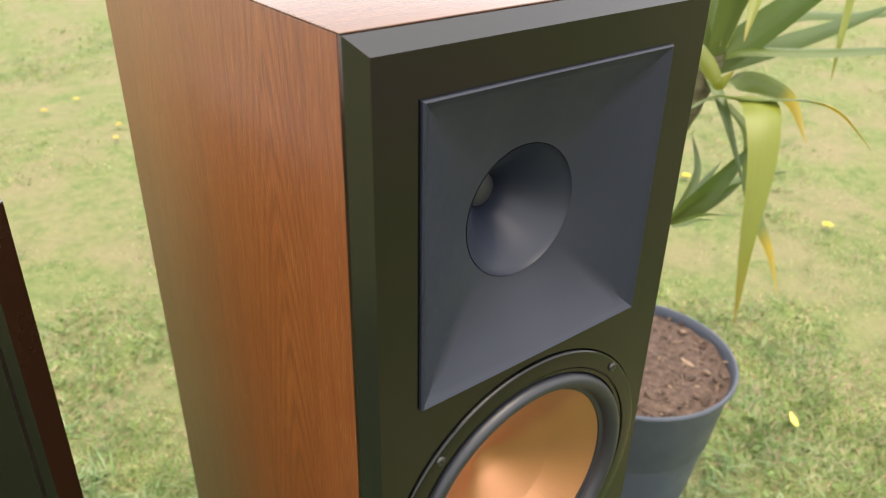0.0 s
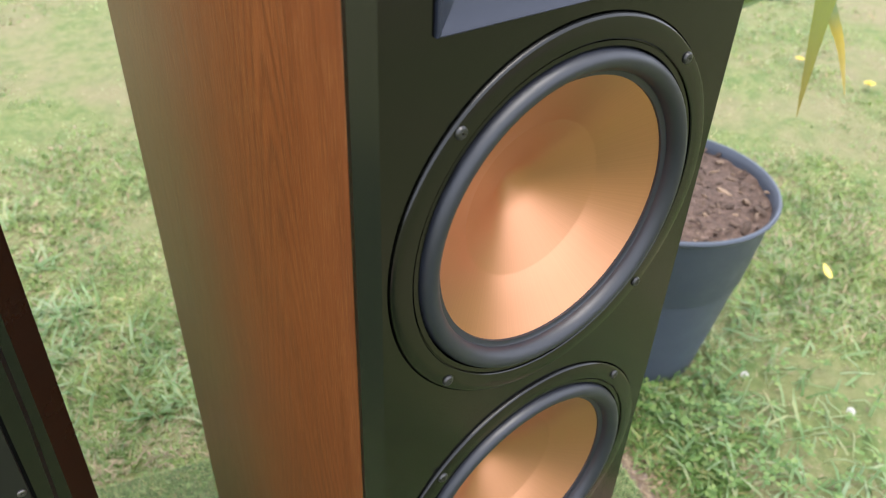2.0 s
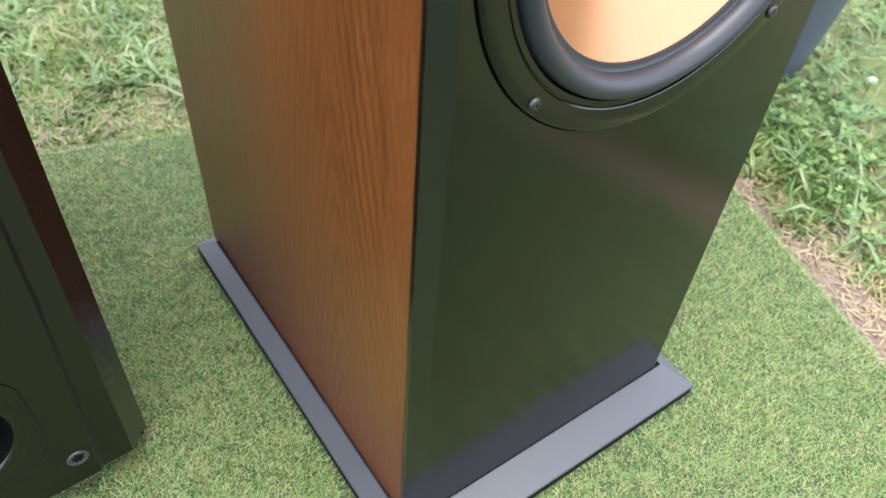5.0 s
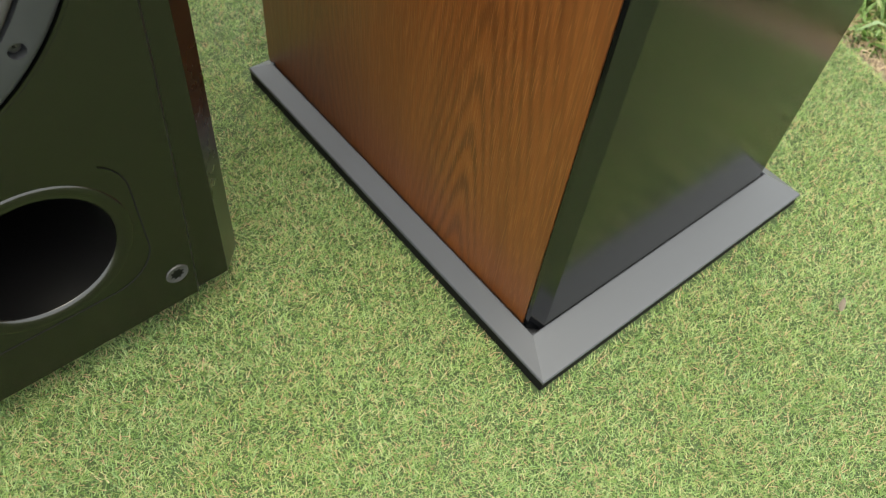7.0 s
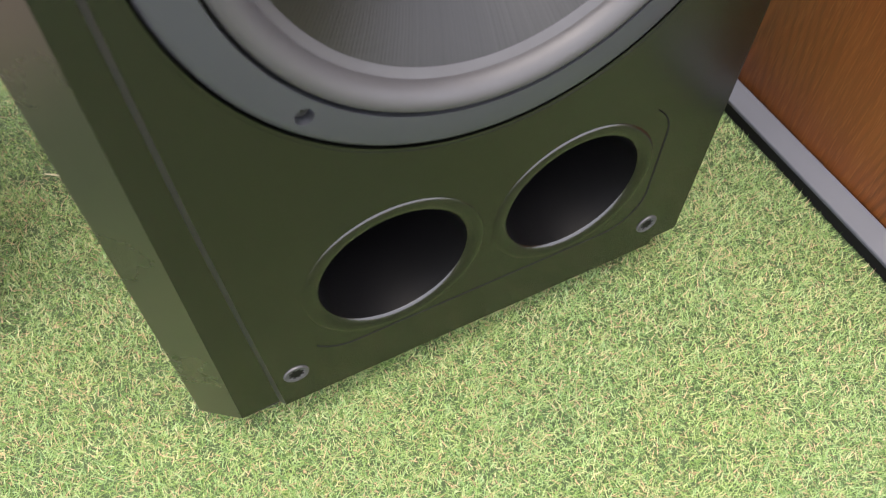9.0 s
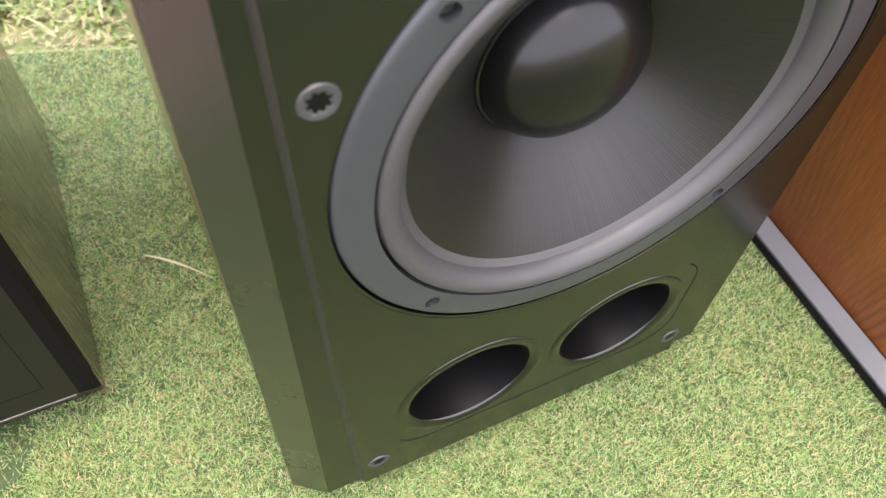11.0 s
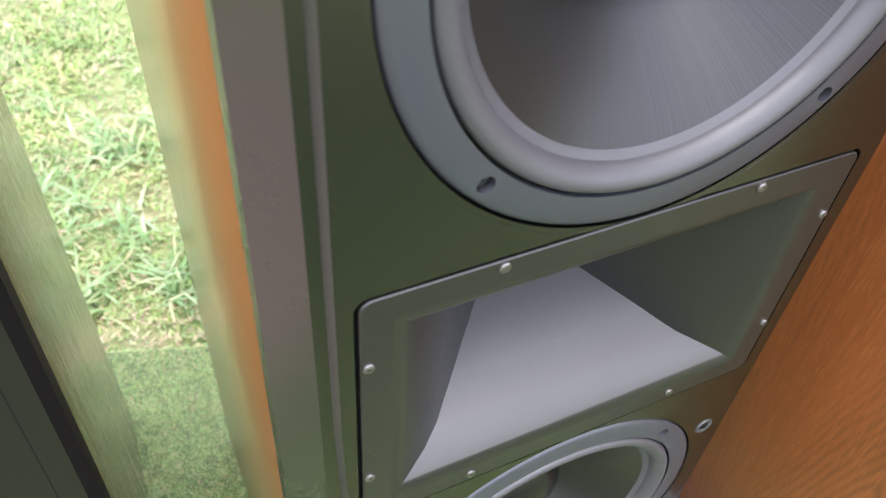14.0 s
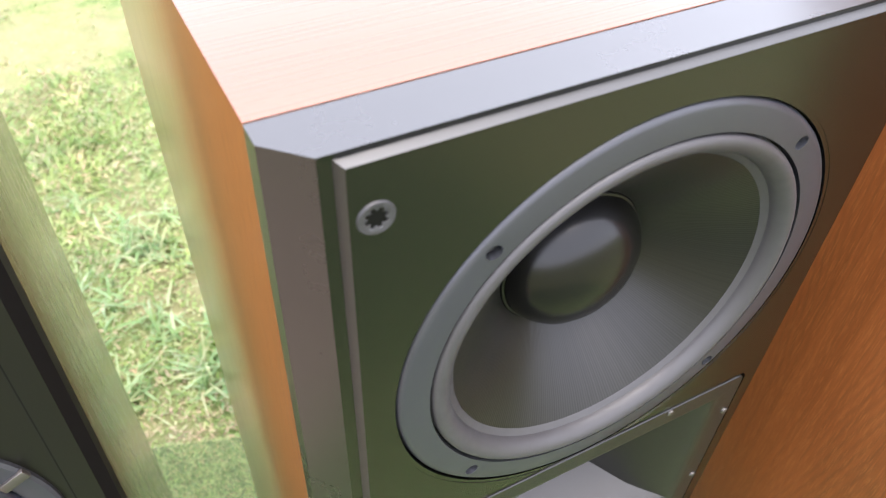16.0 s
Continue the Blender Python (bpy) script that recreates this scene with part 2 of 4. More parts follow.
fp = FIBRE.node_tree.nodes["Principled BSDF"]
fp.inputs["Anisotropic"].default_value, fp.inputs["Anisotropic Rotation"].default_value = 0.85, 0.25
ft = FIBRE.node_tree.nodes.new("ShaderNodeTangent")
ft.direction_type, ft.axis = "RADIAL", "Z"
wire(FIBRE, ft.outputs[0], fp.inputs["Tangent"])

POT_PLASTIC = material("slate_plastic", (0.048, 0.060, 0.084), 0.42)
smudged(POT_PLASTIC, 0.36, 0.52, 12.0)
SOIL = material("potting_soil", (0.06, 0.036, 0.024), 0.95)
sv = coords(SOIL)
put(SOIL, "Base Color", ramp(SOIL, noise_tex(SOIL, sv, 70.0, 6.0, 0.7), (0.3, (0.036, 0.021, 0.015)), (0.55, (0.105, 0.066, 0.049)), (0.75, (0.200, 0.140, 0.108))))
bump(SOIL, noise_tex(SOIL, sv, 120.0, 5.0, 0.7), 0.9, 0.006)
BARK_CHIP = material("bark_chip", (0.30, 0.19, 0.11), 0.9)
BARK = material("cane_bark", (0.16, 0.11, 0.07), 0.85)
bv = coords(BARK, (1, 1, 3))
put(BARK, "Base Color", ramp(BARK, noise_tex(BARK, bv, 40.0, 4.0), (0.3, (0.045, 0.042, 0.018)), (0.7, (0.115, 0.105, 0.050))))
bump(BARK, noise_tex(BARK, bv, 60.0), 0.6, 0.004)


def island(m):
    g = m.node_tree.nodes.new("ShaderNodeNewGeometry")
    return g.outputs["Random Per Island"]


def leaf_material(name, *stops, rough=0.45, through=0.35, vary=0.0, sear=0.5):
    """Thin living leaf: colour differs from blade to blade, and some light passes through."""
    m = material(name, stops[0][1], rough, spec=0.4)
    c = ramp(m, island(m), *stops)
    g = noise_tex(m, coords(m), 6.0, 3.0)
    c = mix(m, ramp(m, g, (0.35, (0, 0, 0)), (0.7, (sear, sear, sear))), c, mix(m, 1.0, c, (1.35, 1.15, 0.8), "MULTIPLY"))
    # lush and thin patches
    c = mix(m, 1.0, c, ramp(m, noise_tex(m, coords(m), 8.0, 3.0, 0.6), (0.38, (1 - vary, 1 - 0.75 * vary, 1 - vary)), (0.62, (1 + 0.45 * vary, 1 + 0.3 * vary, 1 + 0.5 * vary))), "MULTIPLY")
    put(m, "Base Color", c)
    out = m.node_tree.nodes["Material Output"]
    tr = m.node_tree.nodes.new("ShaderNodeBsdfTranslucent")
    wire(m, c, tr.inputs["Color"])
    ms = node(m, "ShaderNodeMixShader", Fac=through)
    wire(m, m.node_tree.nodes["Principled BSDF"].outputs[0], ms.inputs[1])
    wire(m, tr.outputs[0], ms.inputs[2])
    wire(m, ms.outputs[0], out.inputs["Surface"])
    return m


LAWN_BLADE = leaf_material("lawn_blades", (0.0, (0.128, 0.210, 0.070)), (0.25, (0.168, 0.262, 0.078)), (0.5, (0.220, 0.308, 0.104)),
                           (0.68, (0.245, 0.310, 0.165)), (0.80, (0.305, 0.332, 0.160)), (0.90, (0.345, 0.290, 0.195)), rough=0.4, through=0.45, vary=0.32)
TUFT_BLADE = leaf_material("tuft_blades", (0.0, (0.130, 0.228, 0.090)), (0.35, (0.182, 0.295, 0.128)), (0.7, (0.240, 0.345, 0.195)),
                           (0.92, (0.300, 0.342, 0.190)), rough=0.36, through=0.45, vary=0.28)
LUSH_BLADE = leaf_material("lush_blades", (0.0, (0.050, 0.115, 0.026)), (0.4, (0.090, 0.175, 0.042)), (0.8, (0.150, 0.240, 0.075)), (0.95, (0.260, 0.270, 0.120)), rough=0.4, through=0.4)
TURF_BLADE = leaf_material("turf_fibres", (0.0, (0.046, 0.112, 0.030)), (0.22, (0.130, 0.228, 0.062)), (0.46, (0.215, 0.312, 0.098)), (0.62, (0.195, 0.315, 0.140)),
                           (0.78, (0.315, 0.375, 0.160)), (0.87, (0.380, 0.390, 0.215)), (0.91, (0.390, 0.262, 0.165)), rough=0.42, through=0.33, sear=0.22)
CLOVER = leaf_material("clover_leaves", (0.0, (0.070, 0.150, 0.040)), (0.5, (0.120, 0.215, 0.060)), (0.9, (0.190, 0.280, 0.095)), through=0.4)
STRAW = material("dry_straw", (0.34, 0.30, 0.19), 0.8)
LITTER_STRAW = leaf_material("dry_stalks", (0.0, (0.10, 0.065, 0.04)), (0.4, (0.20, 0.15, 0.095)), (0.8, (0.30, 0.24, 0.16)), through=0.1)


def strap_leaf(name, *stops):
    """Long strap leaf; the colour runs along it from base to tip (uv x)."""
    m = material(name, stops[0][1], 0.36, spec=0.5)
    uv = m.node_tree.nodes.new("ShaderNodeUVMap")
    sep = m.node_tree.nodes.new("ShaderNodeSeparateXYZ")
    wire(m, uv.outputs[0], sep.inputs[0])
    c = ramp(m, sep.outputs[0], *stops)
    mp = node(m, "ShaderNodeMapping", Scale=(1.2, 26, 1))
    wire(m, uv.outputs[0], mp.inputs["Vector"])
    n = noise_tex(m, mp.outputs["Vector"], 1.5, 4.0)
    c = mix(m, n, mix(m, 1.0, c, (0.7, 0.75, 0.7), "MULTIPLY"), mix(m, 1.0, c, (1.25, 1.2, 1.1), "MULTIPLY"))
    put(m, "Base Color", c)
    bump(m, n, 0.15, 0.002)
    tr = m.node_tree.nodes.new("ShaderNodeBsdfTranslucent")
    wire(m, c, tr.inputs["Color"])
    ms = node(m, "ShaderNodeMixShader", Fac=0.3)
    wire(m, m.node_tree.nodes["Principled BSDF"].outputs[0], ms.inputs[1])
    wire(m, tr.outputs[0], ms.inputs[2])
    wire(m, ms.outputs[0], m.node_tree.nodes["Material Output"].inputs["Surface"])
    return m


LEAF_DEEP = strap_leaf("leaf_deep_green", (0.0, (0.095, 0.135, 0.030)), (0.5, (0.060, 0.105, 0.018)), (1.0, (0.055, 0.095, 0.018)))
LEAF_PALE = strap_leaf("leaf_pale_green", (0.0, (0.200, 0.235, 0.070)), (0.5, (0.155, 0.185, 0.020)), (0.85, (0.140, 0.165, 0.012)), (1.0, (0.185, 0.145, 0.018)))
LEAF_GREY = strap_leaf("leaf_grey_green", (0.0, (0.115, 0.165, 0.062)), (1.0, (0.090, 0.140, 0.055)))
LEAF_TIP = strap_leaf("leaf_yellow_tip", (0.0, (0.085, 0.130, 0.025)), (0.6, (0.085, 0.125, 0.018)), (0.75, (0.330, 0.250, 0.012)), (1.0, (0.34, 0.27, 0.08)))

# lawn soil under the grass: green thatch, bare pinkish patches, dry litter
GROUND = material("lawn_ground", (0.2, 0.25, 0.1), 0.95)
gv = coords(GROUND)
thatch = ramp(GROUND, noise_tex(GROUND, gv, 55.0, 6.0, 0.7), (0.3, (0.088, 0.116, 0.032)), (0.52, (0.136, 0.160, 0.052)), (0.72, (0.195, 0.198, 0.088)))
bare = ramp(GROUND, noise_tex(GROUND, gv, 90.0, 5.0, 0.7), (0.3, (0.150, 0.128, 0.064)), (0.6, (0.205, 0.172, 0.096)), (0.8, (0.265, 0.220, 0.138)))
where = ramp(GROUND, noise_tex(GROUND, gv, 2.6, 4.0, 0.6), (0.40, (0, 0, 0)), (0.66, (0.80, 0.80, 0.80)))
lush = ramp(GROUND, noise_tex(GROUND, gv, 17.0, 5.0, 0.7), (0.47, (0, 0, 0)), (0.60, (0.8, 0.8, 0.8)))
thatch = mix(GROUND, lush, thatch, (0.062, 0.112, 0.022))
put(GROUND, "Base Color", mix(GROUND, where, thatch, bare))
bump(GROUND, noise_tex(GROUND, gv, 70.0, 5.0, 0.7), 0.8, 0.015)
DIRT = material("bare_dirt", (0.165, 0.121, 0.088), 0.95)
dv = coords(DIRT)
put(DIRT, "Base Color", ramp(DIRT, noise_tex(DIRT, dv, 40.0, 6.0, 0.7), (0.3, (0.11, 0.077, 0.05775)), (0.6, (0.1815, 0.1348, 0.1045)), (0.8, (0.242, 0.1925, 0.1595))))
bump(DIRT, noise_tex(DIRT, dv, 80.0, 5.0, 0.7), 0.6, 0.01)
MAT_BASE = material("turf_backing", (0.0715, 0.11, 0.0385), 0.95)
mv = coords(MAT_BASE)
put(MAT_BASE, "Base Color", ramp(MAT_BASE, noise_tex(MAT_BASE, mv, 260.0, 5.0, 0.7), (0.3, (0.020, 0.036, 0.010)), (0.7, (0.044, 0.068, 0.022))))
STONE = material("pale_gravel", (0.275, 0.231, 0.1925), 0.9)
put(STONE, "Base Color", ramp(STONE, island(STONE), (0.0, (0.13, 0.095, 0.070)), (0.6, (0.22, 0.172, 0.128)), (0.95, (0.36, 0.31, 0.25))))
PETAL = material("yellow_petal", (0.56, 0.42, 0.05), 0.6)
WHITE_PETAL = material("white_petal", (0.42, 0.42, 0.38), 0.7)
LEAF_DRY = material("fallen_yellow_leaf", (0.66, 0.52, 0.10), 0.7)
LITTER = material("dark_litter", (0.10, 0.08, 0.06), 0.9)


# ---- building helpers ----
def mesh(name, verts, faces, mat, smooth=True):
    me = bpy.data.meshes.new(name)
    me.from_pydata([tuple(v) for v in verts], [], faces)
    me.materials.append(mat)
    me.update()
    if smooth:
        me.polygons.foreach_set("use_smooth", [True] * len(me.polygons))
        me.set_sharp_from_angle(angle=radians(32))
    return me


def part(name, me, parent, label="", m=None):
    ob = new(name, me)
    ob.parent = parent
    if m is not None:
        ob.matrix_basis = m
    if label:
        ob["label"] = label
    return ob


def from_bm(name, bm, mat, smooth=True):
    me = bpy.data.meshes.new(name)
    bmesh.ops.recalc_face_normals(bm, faces=bm.faces)
    bm.to_mesh(me)
    bm.free()
    me.materials.append(mat)
    if smooth:
        me.polygons.foreach_set("use_smooth", [True] * len(me.polygons))
        me.set_sharp_from_angle(angle=radians(32))
    return me


def thing(name, m, label, category, group=""):
    ob = new(name)
    ob.empty_display_size = 0.05
    ob.matrix_basis = m
    return tagged(ob, label, category, group)


FACING = pose(0, 0, 0, 90)          # local z of a turned part looks to -y


def lathe(name, profile, mat, steps=96):
    """Turns (radius, height) pairs about local z."""
    verts, faces, rings = [], [], []
    for r, h in profile:
        if r < 1e-6:
            rings.append([len(verts)])
            verts.append((0, 0, h))
        else:
            rings.append(list(range(len(verts), len(verts) + steps)))
            verts += [(r * math.cos(2 * math.pi * k / steps), r * math.sin(2 * math.pi * k / steps), h) for k in range(steps)]
    for a, b in zip(rings, rings[1:]):
        for k in range(steps):
            j = (k + 1) % steps
            if len(a) == 1:
                faces.append((a[0], b[j], b[k]))
            elif len(b) == 1:
                faces.append((a[k], a[j], b[0]))
            else:
                faces.append((a[k], a[j], b[j], b[k]))
    me = mesh(name, verts, faces, mat)
    bm = bmesh.new()
    bm.from_mesh(me)
    bmesh.ops.recalc_face_normals(bm, faces=bm.faces)
    bm.to_mesh(me)
    bm.free()
    return me


def arc(r0, h0, r1, h1, rise, n=10):
    """Half-roll between two radii."""
    out = []
    for k in range(n + 1):
        a = math.pi * k / n
        s = (1 - math.cos(a)) / 2
        out.append((r0 + (r1 - r0) * s, h0 + (h1 - h0) * s + rise * math.sin(a)))
    return out


def circle(cx, cz, r, n=96):
    return [(cx + r * math.cos(2 * math.pi * k / n), cz + r * math.sin(2 * math.pi * k / n)) for k in range(n)]


def rounded(x0, z0, x1, z1, r, n=8):
    out = []
    for cx, cz, a0 in ((x1 - r, z1 - r, 0), (x0 + r, z1 - r, 90), (x0 + r, z0 + r, 180), (x1 - r, z0 + r, 270)):
        for k in range(n + 1):
            a = radians(a0 + 90 * k / n)
            out.append((cx + r * math.cos(a), cz + r * math.sin(a)))
    return out


def plate(name, outer, holes, mat, y=0.0, skirt=(), hole_depth=0.012, smooth=False):
    """A front plate in the x-z plane at y, cut out by the holes. skirt: loops (list of points, y) that carry the outer edge backwards."""
    bm = bmesh.new()

    def loop(points, yy):
        vs = [bm.verts.new((x, yy, z)) for x, z in points]
        return vs, [bm.edges.new((vs[k], vs[(k + 1) % len(vs)])) for k in range(len(vs))]
    ov, oe = loop(outer, y)
    edges, hv = list(oe), []
    for h in holes:
        v, e = loop(h, y)
        hv.append((h, v))
        edges += e
    bmesh.ops.triangle_fill(bm, use_beauty=True, use_dissolve=False, edges=edges, normal=(0, -1, 0))
    last = ov
    for points, yy in skirt:
        nv = [bm.verts.new((x, yy, z)) for x, z in points]
        for k in range(len(nv)):
            j = (k + 1) % len(nv)
            bm.faces.new((last[k], last[j], nv[j], nv[k]))
        last = nv
    for h, v in hv:
        nv = [bm.verts.new((x, y + hole_depth, z)) for x, z in h]
        for k in range(len(nv)):
            j = (k + 1) % len(nv)
            bm.faces.new((v[k], v[j], nv[j], nv[k]))
    bm.normal_update()
    for f in bm.faces:
        if abs(f.normal.y) > 0.99 and f.normal.y > 0:
            f.normal_flip()
    if smooth:
        bmesh.ops.recalc_face_normals(bm, faces=bm.faces)
        return from_bm(name, bm, mat)
    return from_bm_plain(name, bm, mat)


def from_bm_plain(name, bm, mat):
    me = bpy.data.meshes.new(name)
    bm.to_mesh(me)
    bm.free()
    me.materials.append(mat)
    return me


def rect(x0, z0, x1, z1):
    return [(x0, z0), (x1, z0), (x1, z1), (x0, z1)]


def box(name, lo, hi, mat, bevel=0.0, drop=None):
    """A bevelled box; drop leaves one side open: 'front' is the -y side."""
    bm = bmesh.new()
    bmesh.ops.create_cube(bm, size=1.0)
    for v in bm.verts:
        v.co = Vector([lo[k] + (v.co[k] + 0.5) * (hi[k] - lo[k]) for k in range(3)])
    if bevel:
        bmesh.ops.bevel(bm, geom=list(bm.edges), offset=bevel, segments=2, affect="EDGES", profile=0.5)
    if drop == "front":
        bmesh.ops.delete(bm, geom=[f for f in bm.faces if f.normal.y < -0.99], context="FACES_ONLY")
    return from_bm(name, bm, mat)


# ---- ground ----
def sheet():
    """One sheet to the horizon, finer and slightly uneven near the middle."""
    xs = [-400, -120, -40, -14] + [-6 + 0.25 * k for k in range(57)] + [14, 40, 120, 400]
    verts, faces = [], []
    for y in xs:
        for x in xs:
            near = max(0.0, 1 - max(abs(x), abs(y)) / 9)
            h = 0.02 * noise.noise((x * 0.7, y * 0.7, 3.1)) * near
            if -2.6 < x < 0.9 and -1.9 < y < 1.1:
                h = min(h, 0.0)
            verts.append((x, y, -0.012 + h))
    n = len(xs)
    for j in range(n - 1):
        for i in range(n - 1):
            a = j * n + i
            faces.append((a, a + 1, a + n + 1, a + n))
    return mesh("ground", verts, faces, GROUND)


tagged(new("ground", sheet()), "mown lawn with bare dry patches", "lawn", kind="structure")

# the mat of artificial turf: its own axes, turned a little against the speakers
MAT = pose(0, 0, 0, 0, 0, -16.5)
MAT_X0, MAT_X1, MAT_Y0, MAT_Y1 = -1.19, 0.412, -1.5, 0.586
turf = box("turf_mat", (MAT_X0, MAT_Y0, -0.016), (MAT_X1, MAT_Y1, -0.002), MAT_BASE, 0.003)
turf_mat = tagged(new("turf_mat", turf), "thin backing of the artificial grass mat on the lawn", "turf mat", kind="structure")
turf_mat.matrix_basis = MAT


def bare_patch(x, y, rx, ry, seed):
    """Flat patch of trodden soil with a ragged outline, thickest in the middle."""
    n, m = 72, 6
    verts, faces = [(x, y, -0.006)], []
    for j in range(1, m + 1):
        for k in range(n):
            a = 2 * math.pi * k / n
            f = j / m * (1 + 0.22 * noise.noise((1.6 * math.cos(a), 1.6 * math.sin(a), seed)) + 0.10 * noise.noise((6 * math.cos(a), 6 * math.sin(a), seed)))
            verts.append((x + rx * f * math.cos(a), y + ry * f * math.sin(a), -0.006 if j < m else -0.030))
    faces += [(0, 1 + k, 1 + (k + 1) % n) for k in range(n)]
    for j in range(m - 1):
        faces += [(1 + j * n + k, 1 + (j + 1) * n + k, 1 + (j + 1) * n + (k + 1) % n, 1 + j * n + (k + 1) % n) for k in range(n)]
    tagged(new("bare_ground", mesh("bare_ground", verts, faces, DIRT)), "trodden pinkish brown bare ground", "bare ground", kind="structure")


# trodden bare ground on the open side of the mat
bare_patch(-1.92, -0.10, 0.78, 0.66, 2.1)
bare_patch(2.15, -3.25, 0.90, 0.75, 5.7)


def dirt_strip(a0, a1, at, width, seed):
    """Ragged strip of bare soil along the side of the mat, in the mat's own axes."""
    n = 90
    verts, faces = [], []
    for k in range(n + 1):
        s = a0 + (a1 - a0) * k / n
        w = width * (0.85 + 0.9 * noise.noise((s * 5.5, seed, 0.0)) + 0.5 * noise.noise((s * 17, seed, 3.0)))
        for q, h in ((-0.012, -0.0075), (max(w * 0.5, 0.004), -0.0060), (max(w, 0.008), -0.0135)):
            verts.append((at + q, s, h))
    for k in range(n):
        for j in range(2):
            faces.append((3 * k + j, 3 * k + j + 1, 3 * k + j + 4, 3 * k + j + 3))
    ob = tagged(new("dirt_strip", mesh("dirt_strip", verts, faces, DIRT)), "ragged strip of pinkish bare soil along the mat", "bare ground", kind="structure")
    ob.matrix_basis = MAT


dirt_strip(-0.30, MAT_Y1 + 0.02, MAT_X1, 0.062, 1.3)


def blades(name, roots, length, width, lean, mat, curl=0.6, seed=1, parts=2):
    """Many bent grass blades in one mesh. roots: n x 3; length, width, lean: n."""
    rng = np.random.default_rng(seed)
    n = len(roots)
    a = rng.uniform(0, 2 * np.pi, n)
    out = np.stack([np.cos(a), np.sin(a), np.zeros(n)], 1)
    b = a + np.pi / 2 + rng.uniform(-0.8, 0.8, n)
    side = np.stack([np.cos(b), np.sin(b), np.zeros(n)], 1) * (width / 2)[:, None]
    rows = []
    for k in range(parts + 1):
        s = k / parts
        ang = lean + curl * s * (0.5 + rng.random(n))
        reach = np.sin(ang) * length * s
        rise = np.cos(np.minimum(ang, 1.75)) * length * s
        mid = roots + out * reach[:, None]
        mid[:, 2] = roots[:, 2] + np.maximum(rise, 0.0015 * s)
        if k == parts:
            rows.append(mid)
        else:
            w = side * (1 - 0.45 * s)
            rows += [mid - w, mid + w]
    v = np.stack(rows, 1).reshape(-1, 3)
    per = 2 * parts + 1
    base = np.arange(n) * per
    loops, totals = [], []
    for k in range(parts - 1):
        loops.append(np.stack([base + 2 * k, base + 2 * k + 1, base + 2 * k + 3, base + 2 * k + 2], 1))
        totals.append(4)
    loops.append(np.stack([base + per - 3, base + per - 2, base + per - 1], 1))
    totals.append(3)
    flat = np.concatenate(loops, 1).reshape(-1).astype(np.int32)
    size = np.tile(np.array(totals, np.int32), n)
    start = np.concatenate([[0], np.cumsum(size)[:-1]]).astype(np.int32)
    me = bpy.data.meshes.new(name)
    me.vertices.add(len(v))
    me.vertices.foreach_set("co", v.astype(np.float32).reshape(-1))
    me.loops.add(len(flat))
    me.loops.foreach_set("vertex_index", flat)
    me.polygons.add(len(size))
    me.polygons.foreach_set("loop_start", start)
    me.materials.append(mat)
    me.update(calc_edges=True)
    me.validate()
    return me


def mat_coords(x, y):
    c, s = math.cos(radians(16.5)), math.sin(radians(16.5))
    return c * x - s * y, s * x + c * y


rng = np.random.default_rng(5)
c16, s16 = math.cos(radians(16.5)), math.sin(radians(16.5))


def turf_roots(n, u0, u1, v0, v1):
    """Roots in small tufts on the mat, none under the loudspeakers."""
    m = n // 11
    ux, uy = np.repeat(rng.uniform(u0, u1, m), 11), np.repeat(rng.uniform(v0, v1, m), 11)
    n = len(ux)
    ux, uy = np.clip(ux + rng.normal(0, 0.0046, n), u0, u1), np.clip(uy + rng.normal(0, 0.0046, n), v0, v1)
    x, y = c16 * ux + s16 * uy, -s16 * ux + c16 * uy
    covered = (abs(x) < 0.180) & (y > -0.039) & (y < 0.434)
    covered |= (x > -0.705) & (x < -0.325) & (y > 0.215) & (y < 0.62)
    covered |= (x > -1.24) & (x < -0.875) & (y > 0.36) & (y < 0.71)
    return np.stack([x, y, np.full(n, -0.003)], 1)[~covered]


roots = np.concatenate([turf_roots(900000, -0.98, MAT_X1, -0.62, 0.24), turf_roots(290000, MAT_X0, MAT_X1, 0.24, MAT_Y1), turf_roots(40000, MAT_X0, -0.98, -0.62, 0.24), turf_roots(150000, MAT_X0, MAT_X1, MAT_Y0, -0.62)])
N = len(roots)
tagged(new("artificial_grass", blades("artificial_grass", roots, rng.uniform(0.0045, 0.0120, N), rng.uniform(0.0009, 0.0014, N),
                                      rng.uniform(0.55, 1.56, N), TURF_BLADE, 0.20, 11, 1)),
       "short curly artificial grass in mixed greens with tan fibres", "artificial grass", kind="stuff")


def patchiness(x, y):
    return np.array([noise.noise((a * 1.6, b * 1.6, 0.3)) + 0.6 * noise.noise((a * 5.0, b * 5.0, 7.7)) for a, b in zip(x, y)])


